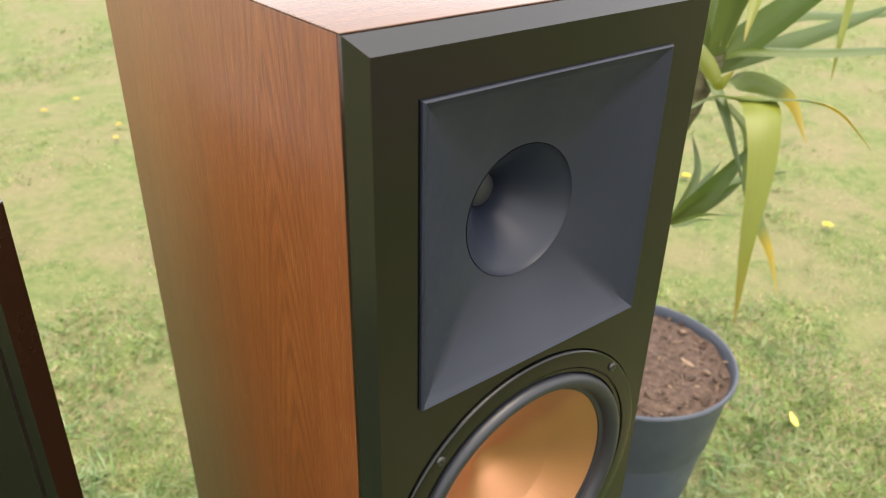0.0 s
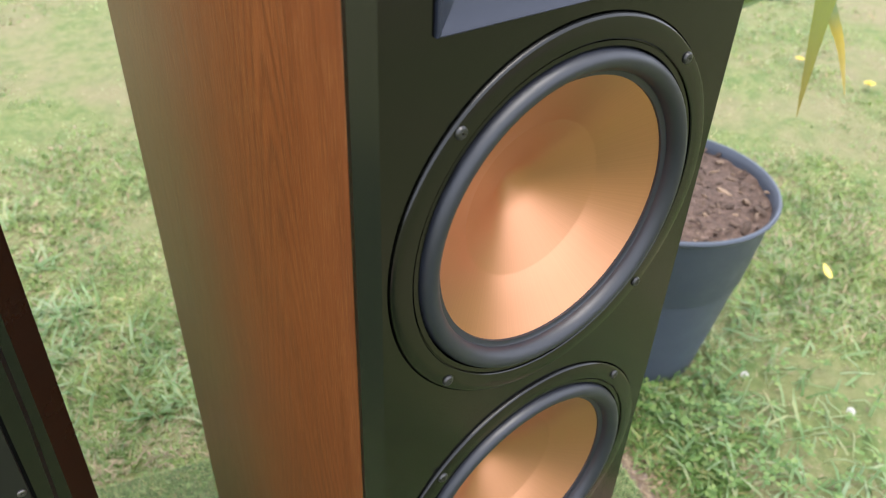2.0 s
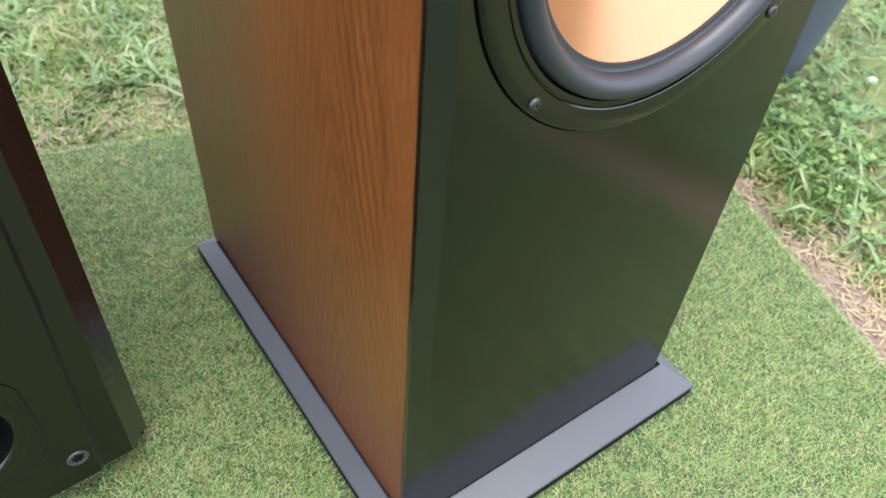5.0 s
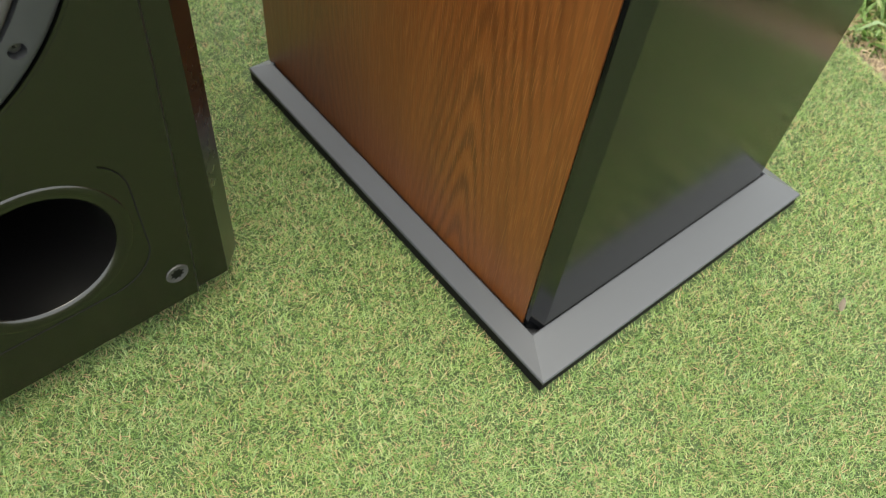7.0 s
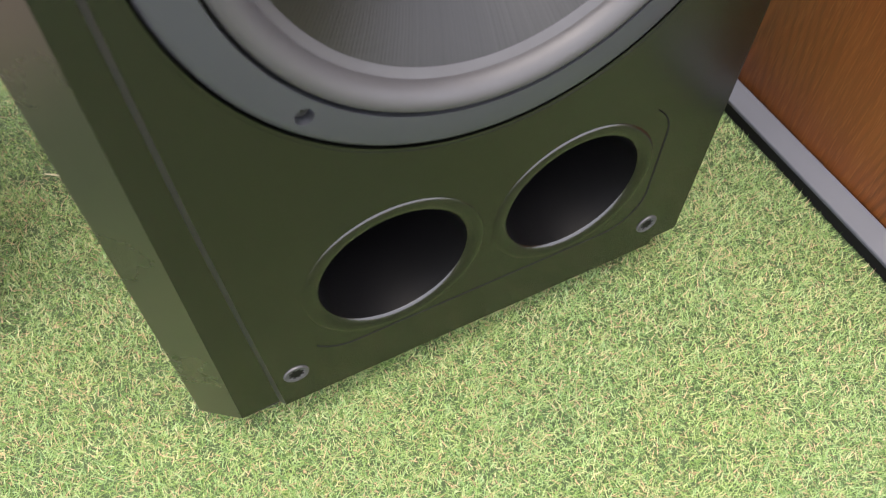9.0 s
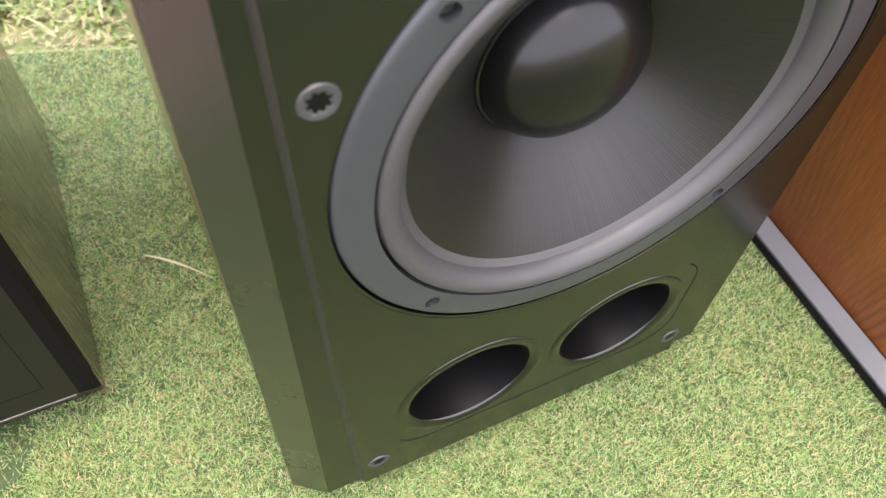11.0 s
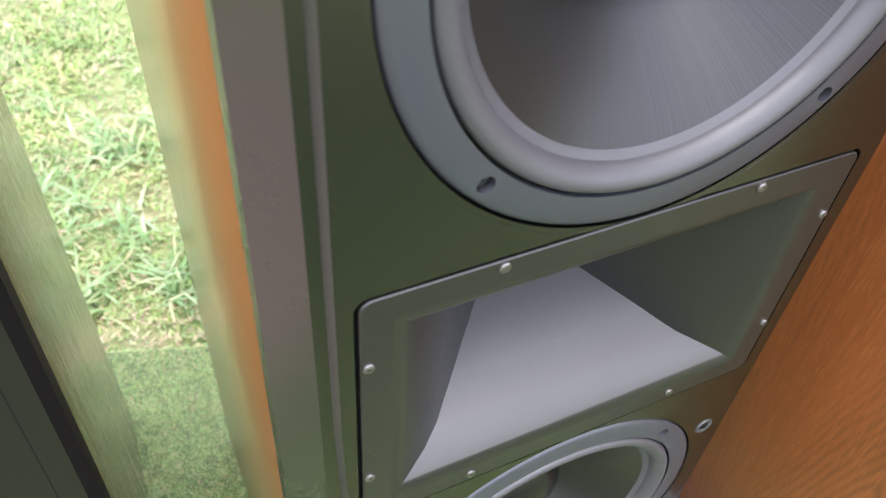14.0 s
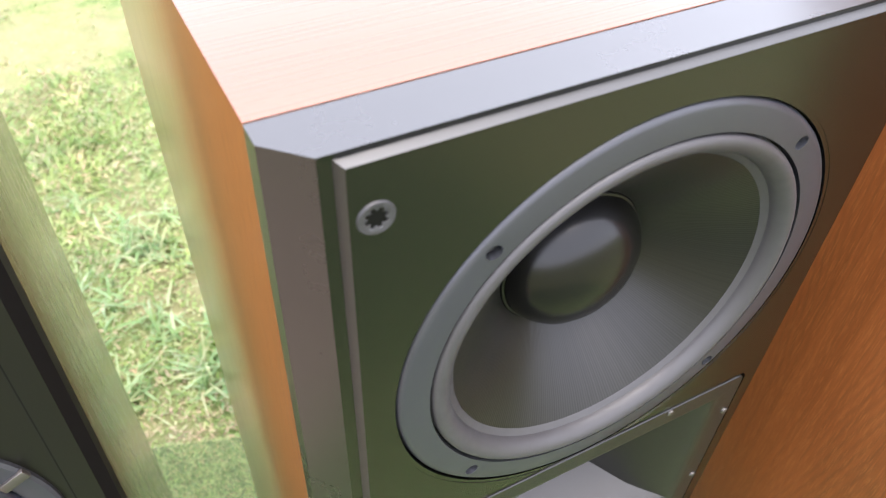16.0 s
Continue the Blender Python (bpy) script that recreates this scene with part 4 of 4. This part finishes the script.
def tower_black():
    t = thing("loudspeaker", B_POSE, "cherry loudspeaker with black front, grey woofers and wave guide", "loudspeaker", "loudspeakers on the mat")
    W, C, S, PL = 0.2045, 0.1845, 0.1784, 0.1748
    TOP = 1.120
    cabinet = part("cabinet", box("cabinet", (-W, 0.040, 0.004), (W, 0.46, TOP), CHERRY, 0.0012, "front"), t, "cherry veneered cabinet")
    for v in cabinet.data.vertices:
        v.co.x = W + 0.0062 * v.co.z if v.co.x > 0 else v.co.x * (1 + 0.0122 * (1 - 2 * v.co.z / TOP))
    top_panel(t, (-W + 0.0022, 0.0405, TOP), (W + 0.0068, 0.460, TOP + 0.0012), CHERRY_TOP_SKY)
    bm = bmesh.new()
    rows = []
    for (x, y, zb, zt) in ((W - 0.0006, 0.039, 0.0365, TOP + 0.0012), (W - 0.0006, 0.0240, 0.0365, TOP + 0.0012), (C, 0.0050, 0.0365, TOP + 0.0022), (S - 0.004, 0.0056, 0.0365, TOP - 0.010)):
        e, low = (0.0015, 0.0062) if x > C else (0.0, 0.0010) if x == C else (0.0, -0.026)
        rows.append([bm.verts.new(p) for p in ((-x - low, y, zb), (x + min(e, low), y, zb), (x - e, y, zt), (-x + e, y, zt))])
    face = bmesh.new()
    strip = [[face.verts.new(v.co) for v in row] for row in rows[2:]]
    for k in range(4):
        face.faces.new((strip[0][k], strip[0][(k + 1) % 4], strip[1][(k + 1) % 4], strip[1][k]))
    for a, b in zip(rows[:3], rows[1:3]):
        for k in range(4):
            bm.faces.new((a[k], a[(k + 1) % 4], b[(k + 1) % 4], b[k]))
    bmesh.ops.delete(bm, geom=rows[3], context="VERTS")
    for mesh_part in (bm, face):
        for v in mesh_part.verts:
            if v.co.x > 0:
                v.co.x += (0.0088 if v.co.x > C + 0.005 else 0.0068) * v.co.z / TOP + (-0.0022 if v.co.x > C + 0.005 and v.co.z < 0.5 else 0.0)
    part("base", box("base", (-W + 0.004, 0.0400, 0.0), (W - 0.004, 0.0480, 0.0370), EDGE_BLACK), t, "black set-back base")
    frame = part("baffle_frame", from_bm("baffle_frame", bm, FRAME_PLASTIC), t, "moulded black frame with bevelled sides")
    part("frame_face", from_bm("frame_face", face, MOULDED_BLACK, False), frame)
    w1, w2, hz = 0.9390, 0.4020, 0.6730
    # the panel narrows towards the floor
    flank = [(0.1545, 0.0385), (0.1600, 0.150), (0.1645, 0.260), (0.1680, 0.400), (0.1712, 0.530), (PL, 0.680)]
    outer = [(-u, z) for u, z in flank[:1]] + [(u + 0.0005 + 0.005 * z, z) for u, z in flank] + [(PL + 0.0060, 1.1172), (-PL, 1.1172)] + [(-u, z) for u, z in flank[:0:-1]]
    back = [(u + math.copysign(0.0034, u), z + (0.002 if z > 1 else -0.0020 if z < 0.05 else 0.0)) for u, z in outer]
    holes = [joined_opening(0.1660, 0.5612, 0.7843, 0.009, w2, w1, 0.1594), circle(-0.064, 0.1500, 0.0590, 64), circle(0.065, 0.1500, 0.0590, 64)]
    panel = part("front_panel", plate("front_panel", outer, holes, MOULDED_BLACK, 0.0, (), 0.006), t, "glossy black front panel")
    part("panel_edge", edge_strip("panel_edge", [(outer, 0.0), (back, 0.0058)], CHAMFER), panel)
    fibre_woofer(t, 0, w1, 0.1552)
    fibre_woofer(t, 0, w2)
    wide_horn(t, 0, hz)
    port(t, -0.064, 0.1500)
    port(t, 0.065, 0.1500)
    for u, z in ((-0.1627, 1.0875), (0.1627, 1.0875), (-0.155, 0.479), (0.155, 0.4805), (-0.1412, 0.0755), (0.1438, 0.0722)):
        part("grille_socket", SOCKET, t, "grey plastic grille socket", at_front(u, z, 0.0036))
    # fine moulded groove below and beside the ports
    line, inner = rounded(-0.130, 0.0862, 0.132, 0.212, 0.034, 10), rounded(-0.1290, 0.0872, 0.1310, 0.2110, 0.033, 10)
    n = len(line)
    verts = [(p, -0.0006, q) for p, q in line] + [(p, -0.0002, q) for p, q in inner]
    faces = [(k, (k + 1) % n, n + (k + 1) % n, n + k) for k in range(n) if not 6 <= k <= 25]
    part("moulded_line", mesh("moulded_line", verts, faces, EDGE_BLACK), t)
    return t


tower_black()


def tower_dark():
    """The third cabinet, of which little more than a side and the edge of the leaning front is seen."""
    t = thing("loudspeaker", pose(-0.8555, 0.340, 0.0, 0, 0, 1.2), "dark veneered loudspeaker with leaning black front", "loudspeaker", "loudspeakers on the mat")
    wide, lean = 0.39, 0.072
    front = pose(0, -0.014, 0, -math.degrees(math.atan(lean)))
    cabinet = part("cabinet", box("cabinet", (-wide, 0.019, 0.004), (0.0, 0.390, 1.16), OAK_DARK, 0.0015, "front"), t, "dark veneered cabinet")
    for v in cabinet.data.vertices:
        if v.co.y < 0.1:
            v.co.y += lean * v.co.z
    outer, rim = rect(-wide + 0.010, 0.0625, -0.010, 1.150), rect(-wide + 0.0005, 0.0480, -0.0005, 1.16)
    holes = [circle(-0.195, 0.335, 0.148), circle(-0.195, 0.665, 0.148)]
    panel = part("front_panel", plate("front_panel", outer, holes, MATT_BLACK), t, "matt black front panel", front)
    part("base", box("base", (-wide + 0.004, 0.0240, 0.0), (-0.003, 0.0340, 0.0600), EDGE_BLACK), t, "black set-back base")
    # fine seam inside the edge, and a worn pale lower edge
    part("seam", edge_strip("seam", [(rect(-wide + 0.0300, 0.086, -0.0300, 1.130), -0.0003), (rect(-wide + 0.0312, 0.0872, -0.0312, 1.1288), -0.0003)], EDGE_BLACK), panel)
    part("lower_edge", box("lower_edge", (-wide + 0.006, -0.0012, 0.0590), (-0.012, 0.004, 0.0625), CHAMFER, 0.0008), panel, "worn grey lower edge")
    part("panel_edge", edge_strip("panel_edge", [(outer, 0.0), (rim, 0.009), (rim, 0.034)], EDGE_BLACK), panel, "dull black edge")
    for z in (0.335, 0.665):
        ring = part("driver_frame", lathe("driver_frame", [(0.157, 0.0), (0.157, 0.004), (0.154, 0.006), (0.140, 0.006), (0.136, 0.004), (0.135, -0.008)], FRAME_GREY, 96), t, "grey driver frame", front @ at_front(-0.195, z))
        part("surround", lathe("surround", [(0.136, -0.006), (0.136, 0.002)] + arc(0.135, 0.002, 0.112, -0.002, 0.010, 12), RUBBER, 96), t, "", front @ at_front(-0.195, z))
        part("cone", lathe("cone", [(0.113, -0.003), (0.06, -0.05), (0.0, -0.05)], FIBRE, 96), t, "", front @ at_front(-0.195, z))
        for a in (-25, 25):
            part("clip", box("clip", (-0.012, -0.005, 0.004), (0.012, 0.005, 0.009), STEEL, 0.001), ring, "bright metal clip", pose(0.147 * math.cos(radians(a)), 0.147 * math.sin(radians(a)), 0, 0, 0, a))
    for z in (0.190, 0.88):
        part("grille_socket", socket_mesh("grille_socket", 0.0105, NYLON_PALE, NYLON), t, "pale grille socket", front @ at_front(-0.034, z))
    return t


tower_dark()


# ---- potted plant ----
def flower_pot():
    t = thing("plant_pot", pose(0.766, 0.431, -0.027), "round slate-grey plastic plant pot filled with soil", "plant pot")
    part("pot", lathe("pot", [(0.0, 0.0), (0.128, 0.0), (0.134, 0.004), (0.152, 0.115), (0.172, 0.245), (0.1735, 0.252), (0.1765, 0.256), (0.194, 0.396), (0.1985, 0.404), (0.2030, 0.408), (0.2040, 0.412), (0.2020, 0.4155), (0.1980, 0.4160), (0.1950, 0.412), (0.191, 0.40), (0.185, 0.34), (0.0, 0.34)], POT_PLASTIC, 96),
         t)
    r = np.random.default_rng(3)
    verts, faces = [], []
    n, m = 60, 22
    for j in range(m + 1):
        for k in range(n):
            q, a = 0.190 * j / m, 2 * math.pi * k / n
            x, y = q * math.cos(a), q * math.sin(a)
            verts.append((x, y, 0.393 + 0.008 * noise.noise((x * 22, y * 22, 1)) + 0.004 * noise.noise((x * 70, y * 70, 5)) + 0.012 * (1 - j / m)))
    for j in range(m):
        for k in range(n):
            faces.append((j * n + k, j * n + (k + 1) % n, (j + 1) * n + (k + 1) % n, (j + 1) * n + k))
    part("soil", mesh("soil", verts, faces, SOIL), t, "dry brown potting soil")
    bm = bmesh.new()
    for k in range(420):
        q, a = 0.188 * math.sqrt(r.random()), r.uniform(0, 6.283)
        s = r.uniform(0.0015, 0.0055) if k % 25 else r.uniform(0.008, 0.013)
        mm = pose(q * math.cos(a), q * math.sin(a), 0.400, *r.uniform(-40, 40, 2), r.uniform(0, 360)) @ Matrix.Diagonal((s * 1.6, s * 0.8, s * 0.45, 1))
        bmesh.ops.create_icosphere(bm, subdivisions=1, radius=1.0, matrix=mm)
    chips = part("mulch", from_bm("mulch", bm, BARK_CHIP, False), t, "crumbs of bark on the soil")
    chips["kind"] = "stuff"
    return t


put(BARK_CHIP, "Base Color", ramp(BARK_CHIP, island(BARK_CHIP), (0.0, (0.045, 0.028, 0.02)), (0.7, (0.10, 0.065, 0.045)), (0.97, (0.24, 0.165, 0.11))))
flower_pot()


def spline(points, n):
    """Smooth path through the points."""
    p = [Vector(q) for q in points]
    p = [p[0] * 2 - p[1]] + p + [p[-1] * 2 - p[-2]]
    out = []
    for k in range(n + 1):
        u = (len(p) - 3) * k / n
        i = min(int(u), len(p) - 4)
        f = u - i
        a, b, c, d = p[i:i + 4]
        out.append(0.5 * ((2 * b) + (c - a) * f + (2 * a - 5 * b + 4 * c - d) * f * f + (3 * b - a - 3 * c + d) * f ** 3))
    return out


def strap(name, points, width, mat, across, fold=0.25, taper=1.0, start=0.45):
    """A folded strap leaf along a path; across: the direction in which it is widest."""
    n = 22
    path = spline(points, n)
    verts, faces, uvs = [], [], []
    for k, p in enumerate(path):
        s = k / n
        t = (path[min(k + 1, n)] - path[max(k - 1, 0)]).normalized()
        side = Vector(across) - t * t.dot(Vector(across))
        side.normalize()
        up = side.cross(t).normalized()
        w = width / 2 * (start + (1 - start) * min(1, s * 3.5)) * (1 - max(0, (s - 0.35) / 0.65) ** 1.8 * taper) + 0.0004
        for q, h in ((-1, fold), (-0.5, fold * 0.35), (0, 0), (0.5, fold * 0.35), (1, fold)):
            verts.append(p + side * (w * q) + up * (w * h))
            uvs.append((s, (q + 1) / 2))
    for k in range(n):
        for j in range(4):
            a = k * 5 + j
            faces.append((a, a + 1, a + 6, a + 5))
    me = mesh(name, verts, faces, mat)
    layer = me.uv_layers.new(name="UVMap")
    for poly in me.polygons:
        for li in poly.loop_indices:
            layer.data[li].uv = uvs[me.loops[li].vertex_index]
    return me


SIDE, FLAT, RISE = (0.79, -0.61, 0.05), (0.55, 0.7, -0.3), (0.2, 0.2, 0.95)


def yucca():
    t = thing("potted_plant", pose(0, -0.002, -0.026), "tall strap-leaved yucca with yellowing drooping leaves", "plant")
    cane = spline([(0.772, 0.435, 0.36), (0.745, 0.447, 0.60), (0.730, 0.447, 0.80), (0.750, 0.424, 0.90), (0.775, 0.405, 0.98), (0.79, 0.40, 1.04)], 26)
    verts, faces = [], []
    for k, p in enumerate(cane):
        r = 0.026 - 0.006 * k / 26 + 0.0025 * (k % 3 == 0)
        for j in range(14):
            a = 2 * math.pi * j / 14
            verts.append((p.x + r * math.cos(a), p.y + r * math.sin(a), p.z))
    for k in range(26):
        for j in range(14):
            faces.append((k * 14 + j, k * 14 + (j + 1) % 14, (k + 1) * 14 + (j + 1) % 14, (k + 1) * 14 + j))
    part("cane", mesh("cane", verts, faces, BARK), t, "ringed brown cane")
    side = spline([(0.742, 0.447, 0.63), (0.70, 0.42, 0.70), (0.688, 0.365, 0.768)], 8)
    verts, faces = [], []
    for k, p in enumerate(side):
        r = 0.014 - 0.0005 * k
        for j in range(10):
            a = 2 * math.pi * j / 10
            verts.append((p.x + r * math.cos(a), p.y + r * math.sin(a), p.z))
    for k in range(8):
        for j in range(10):
            faces.append((k * 10 + j, k * 10 + (j + 1) % 10, (k + 1) * 10 + (j + 1) % 10, (k + 1) * 10 + j))
    part("side_shoot", mesh("side_shoot", verts, faces, BARK), t, "short brown side shoot")
    leaves = [
        ([(0.784, 0.403, 1.003), (0.831, 0.362, 1.07), (0.881, 0.302, 1.144), (0.92, 0.24, 1.20)], 0.052, LEAF_DEEP, RISE, 0.3),
        ([(0.80, 0.39, 1.05), (0.83, 0.375, 1.21), (0.813, 0.359, 1.195), (0.758, 0.324, 1.14), (0.708, 0.300, 1.091)], 0.030, LEAF_PALE, SIDE, 0.35),
        ([(0.786, 0.407, 1.022), (0.817, 0.357, 1.047), (0.881, 0.268, 1.056), (0.945, 0.195, 1.066), (0.988, 0.139, 1.076), (1.03, 0.08, 1.08)], 0.024, LEAF_DEEP, (0.75, 0.55, 0.36), 0.2),
        ([(0.80, 0.415, 1.01), (0.843, 0.425, 1.028), (0.98, 0.381, 1.077), (1.08, 0.331, 1.078), (1.199, 0.267, 1.08), (1.30, 0.22, 1.06)], 0.026, LEAF_DEEP, (0.7, 0.6, 0.38), 0.2),
        ([(0.79, 0.41, 1.0), (0.827, 0.41, 1.01), (0.937, 0.348, 1.046), (1.063, 0.311, 1.073), (1.157, 0.284, 1.099)], 0.034, LEAF_GREY, RISE, 0.2),
        ([(0.775, 0.40, 1.03), (0.727, 0.387, 1.05), (0.698, 0.342, 1.038), (0.686, 0.314, 1.027), (0.701, 0.301, 1.048)], 0.034, LEAF_PALE, RISE, 0.3),
        ([(0.724, 0.402, 0.946), (0.727, 0.345, 0.992), (0.737, 0.285, 1.001), (0.777, 0.216, 1.011), (0.801, 0.172, 0.997), (0.83, 0.126, 0.944)], 0.026, LEAF_TIP, FLAT, 0.3),
        ([(0.785, 0.40, 0.96), (0.772, 0.334, 0.985), (0.744, 0.279, 1.002), (0.706, 0.239, 0.984), (0.673, 0.208, 0.925), (0.636, 0.185, 0.832), (0.606, 0.16, 0.703)], 0.056, LEAF_PALE, SIDE, 0.15),
        ([(0.79, 0.40, 0.99), (0.816, 0.367, 0.998), (0.861, 0.324, 0.989), (0.881, 0.292, 0.967), (0.889, 0.254, 0.901)], 0.034, LEAF_TIP, SIDE, 0.3),
        ([(0.775, 0.40, 1.0), (0.769, 0.384, 1.011), (0.745, 0.343, 0.988), (0.732, 0.306, 0.944), (0.74, 0.264, 0.853)], 0.020, LEAF_GREY, SIDE, 0.3),
        ([(0.80, 0.36, 0.96), (0.80, 0.31, 0.92), (0.783, 0.28, 0.841), (0.761, 0.234, 0.793), (0.76, 0.205, 0.752), (0.759, 0.175, 0.688)], 0.022, LEAF_TIP, SIDE, 0.2),
        ([(0.90, 0.36, 1.17), (1.023, 0.311, 1.171), (1.003, 0.297, 1.109), (0.971, 0.281, 1.051), (0.952, 0.271, 0.996)], 0.014, LEAF_PALE, SIDE, 0.2),
        ([(0.795, 0.42, 1.0), (0.90, 0.469, 1.071), (0.988, 0.51, 1.144), (1.04, 0.54, 1.22)], 0.060, LEAF_GREY, RISE, 0.3),
        ([(0.78, 0.42, 1.0), (0.854, 0.479, 1.074), (0.912, 0.542, 1.146), (0.95, 0.58, 1.25)], 0.055, LEAF_GREY, SIDE, 0.3),
        ([(0.79, 0.40, 1.03), (0.80, 0.38, 1.16), (0.83, 0.33, 1.30), (0.86, 0.27, 1.40)], 0.05, LEAF_DEEP, SIDE, 0.3),
        ([(0.79, 0.41, 1.03), (0.76, 0.47, 1.16), (0.70, 0.55, 1.27), (0.62, 0.63, 1.32)], 0.05, LEAF_DEEP, SIDE, 0.3),
        ([(0.79, 0.41, 1.03), (0.86, 0.44, 1.18), (0.95, 0.47, 1.30), (1.06, 0.49, 1.36)], 0.05, LEAF_DEEP, RISE, 0.3),
        ([(0.687, 0.356, 0.772), (0.743, 0.358, 0.844), (0.767, 0.395, 0.902)], 0.014, LEAF_GREY, SIDE, 0.3),
        ([(0.687, 0.356, 0.772), (0.754, 0.355, 0.81), (0.827, 0.366, 0.847)], 0.026, LEAF_GREY, RISE, 0.3),
        ([(0.680, 0.349, 0.775), (0.72, 0.314, 0.84), (0.784, 0.289, 0.917)], 0.040, LEAF_DEEP, (0.6, -0.5, -0.6), 0.35),
        ([(0.681, 0.348, 0.775), (0.728, 0.311, 0.823), (0.766, 0.286, 0.851)], 0.028, LEAF_DEEP, (0.5, -0.4, -0.7), 0.3),
        ([(0.673, 0.342, 0.778), (0.689, 0.302, 0.809), (0.725, 0.251, 0.817)], 0.016, LEAF_DEEP, FLAT, 0.3),
        ([(0.665, 0.336, 0.780), (0.675, 0.297, 0.807), (0.683, 0.269, 0.812)], 0.022, LEAF_GREY, FLAT, 0.3),
        ([(0.70, 0.365, 0.765), (0.867, 0.353, 0.80), (1.027, 0.34, 0.787)], 0.018, LEAF_GREY, RISE, 0.3),
    ]
    for points, width, mat, across, fold in leaves:
        part("leaf", strap("leaf", points, width, mat, across, fold), t)
    return t


yucca()


# ---- small things on the grass ----
def dandelion(x, y, r):
    t = thing("dandelion", pose(x, y, -0.01), "small yellow dandelion flower in the lawn", "flower", "dandelions in the lawn")
    bm = bmesh.new()
    for j in range(3):
        n = 13 - 2 * j
        for k in range(n):
            a, q, h = 2 * math.pi * (k + 0.5 * j) / n, r * (1 - 0.28 * j), 0.028 + 0.002 * j
            w = 0.26
            vs = [bm.verts.new(p) for p in ((0, 0, h - 0.001), (q * math.cos(a - w), q * math.sin(a - w), h + 0.002), (q * 1.1 * math.cos(a), q * 1.1 * math.sin(a), h + 0.003), (q * math.cos(a + w), q * math.sin(a + w), h + 0.002))]
            bm.faces.new(vs)
    part("petals", from_bm("petals", bm, PETAL, False), t, "yellow petals")
    part("stem", lathe("stem", [(0.0012, 0.0), (0.0010, 0.028), (0.0, 0.0285)], CLOVER, 8), t)
    return t


for x, y, r in ((0.394, 3.86, 0.015), (0.575, 3.953, 0.014), (0.629, 3.442, 0.014), (0.561, 3.275, 0.012), (2.383, 1.429, 0.018), (2.435, 0.819, 0.018), (2.422, 1.087, 0.015), (3.049, 1.541, 0.02)):
    dandelion(x, y, r)


def dry_leaf(name, x, y, z, length, width, turn, mat, label, category):
    bend = min(0.004, 0.05 * length)
    pts = [(-length / 2, 0, 0), (-length / 6, 0.3 * bend, bend), (length / 6, 0.2 * bend, 1.2 * bend), (length / 2, 0, 0.3 * bend)]
    me = strap(name, pts, width, mat, (0, 1, 0), 0.3, 1.0, 0.3)
    ob = new(name, me)
    ob.matrix_basis = pose(x, y, z, 0, 0, turn)
    return tagged(ob, label, category)


dry_leaf("fallen_leaf", 1.307, 0.300, 0.018, 0.055, 0.016, 48, LEAF_DRY, "yellowed fallen leaf lying on the grass", "leaf")
dry_leaf("leaf_scrap", 0.103, -0.138, 0.0085, 0.017, 0.005, 20, LITTER, "dark dry leaf scrap on the artificial grass", "leaf")
dry_leaf("straw", -0.764, 0.465, 0.011, 0.082, 0.0019, -43, STRAW, "dry straw stalk lying on the artificial grass", "straw")


def clover_flower(x, y, h):
    t = thing("clover_flower", pose(x, y, -0.012), "small white clover flower in the grass", "flower", "clover flowers by the mat")
    bm = bmesh.new()
    r = random.Random(int(x * 1000))
    for k in range(34):
        v = Vector((r.gauss(0, 1), r.gauss(0, 1), abs(r.gauss(0, 1)))).normalized() * 0.0065
        bmesh.ops.create_icosphere(bm, subdivisions=1, radius=0.0022, matrix=Matrix.Translation((v.x, v.y, v.z + h)))
    part("blossom", from_bm("blossom", bm, WHITE_PETAL), t, "white round blossom")
    part("stem", lathe("stem", [(0.0010, 0.0), (0.0009, h), (0.0, h + 0.0005)], CLOVER, 8), t)
    return t


for x, y, h in ((0.846, 0.203, 0.030), (0.934, 0.025, 0.030)):
    clover_flower(x, y, h)
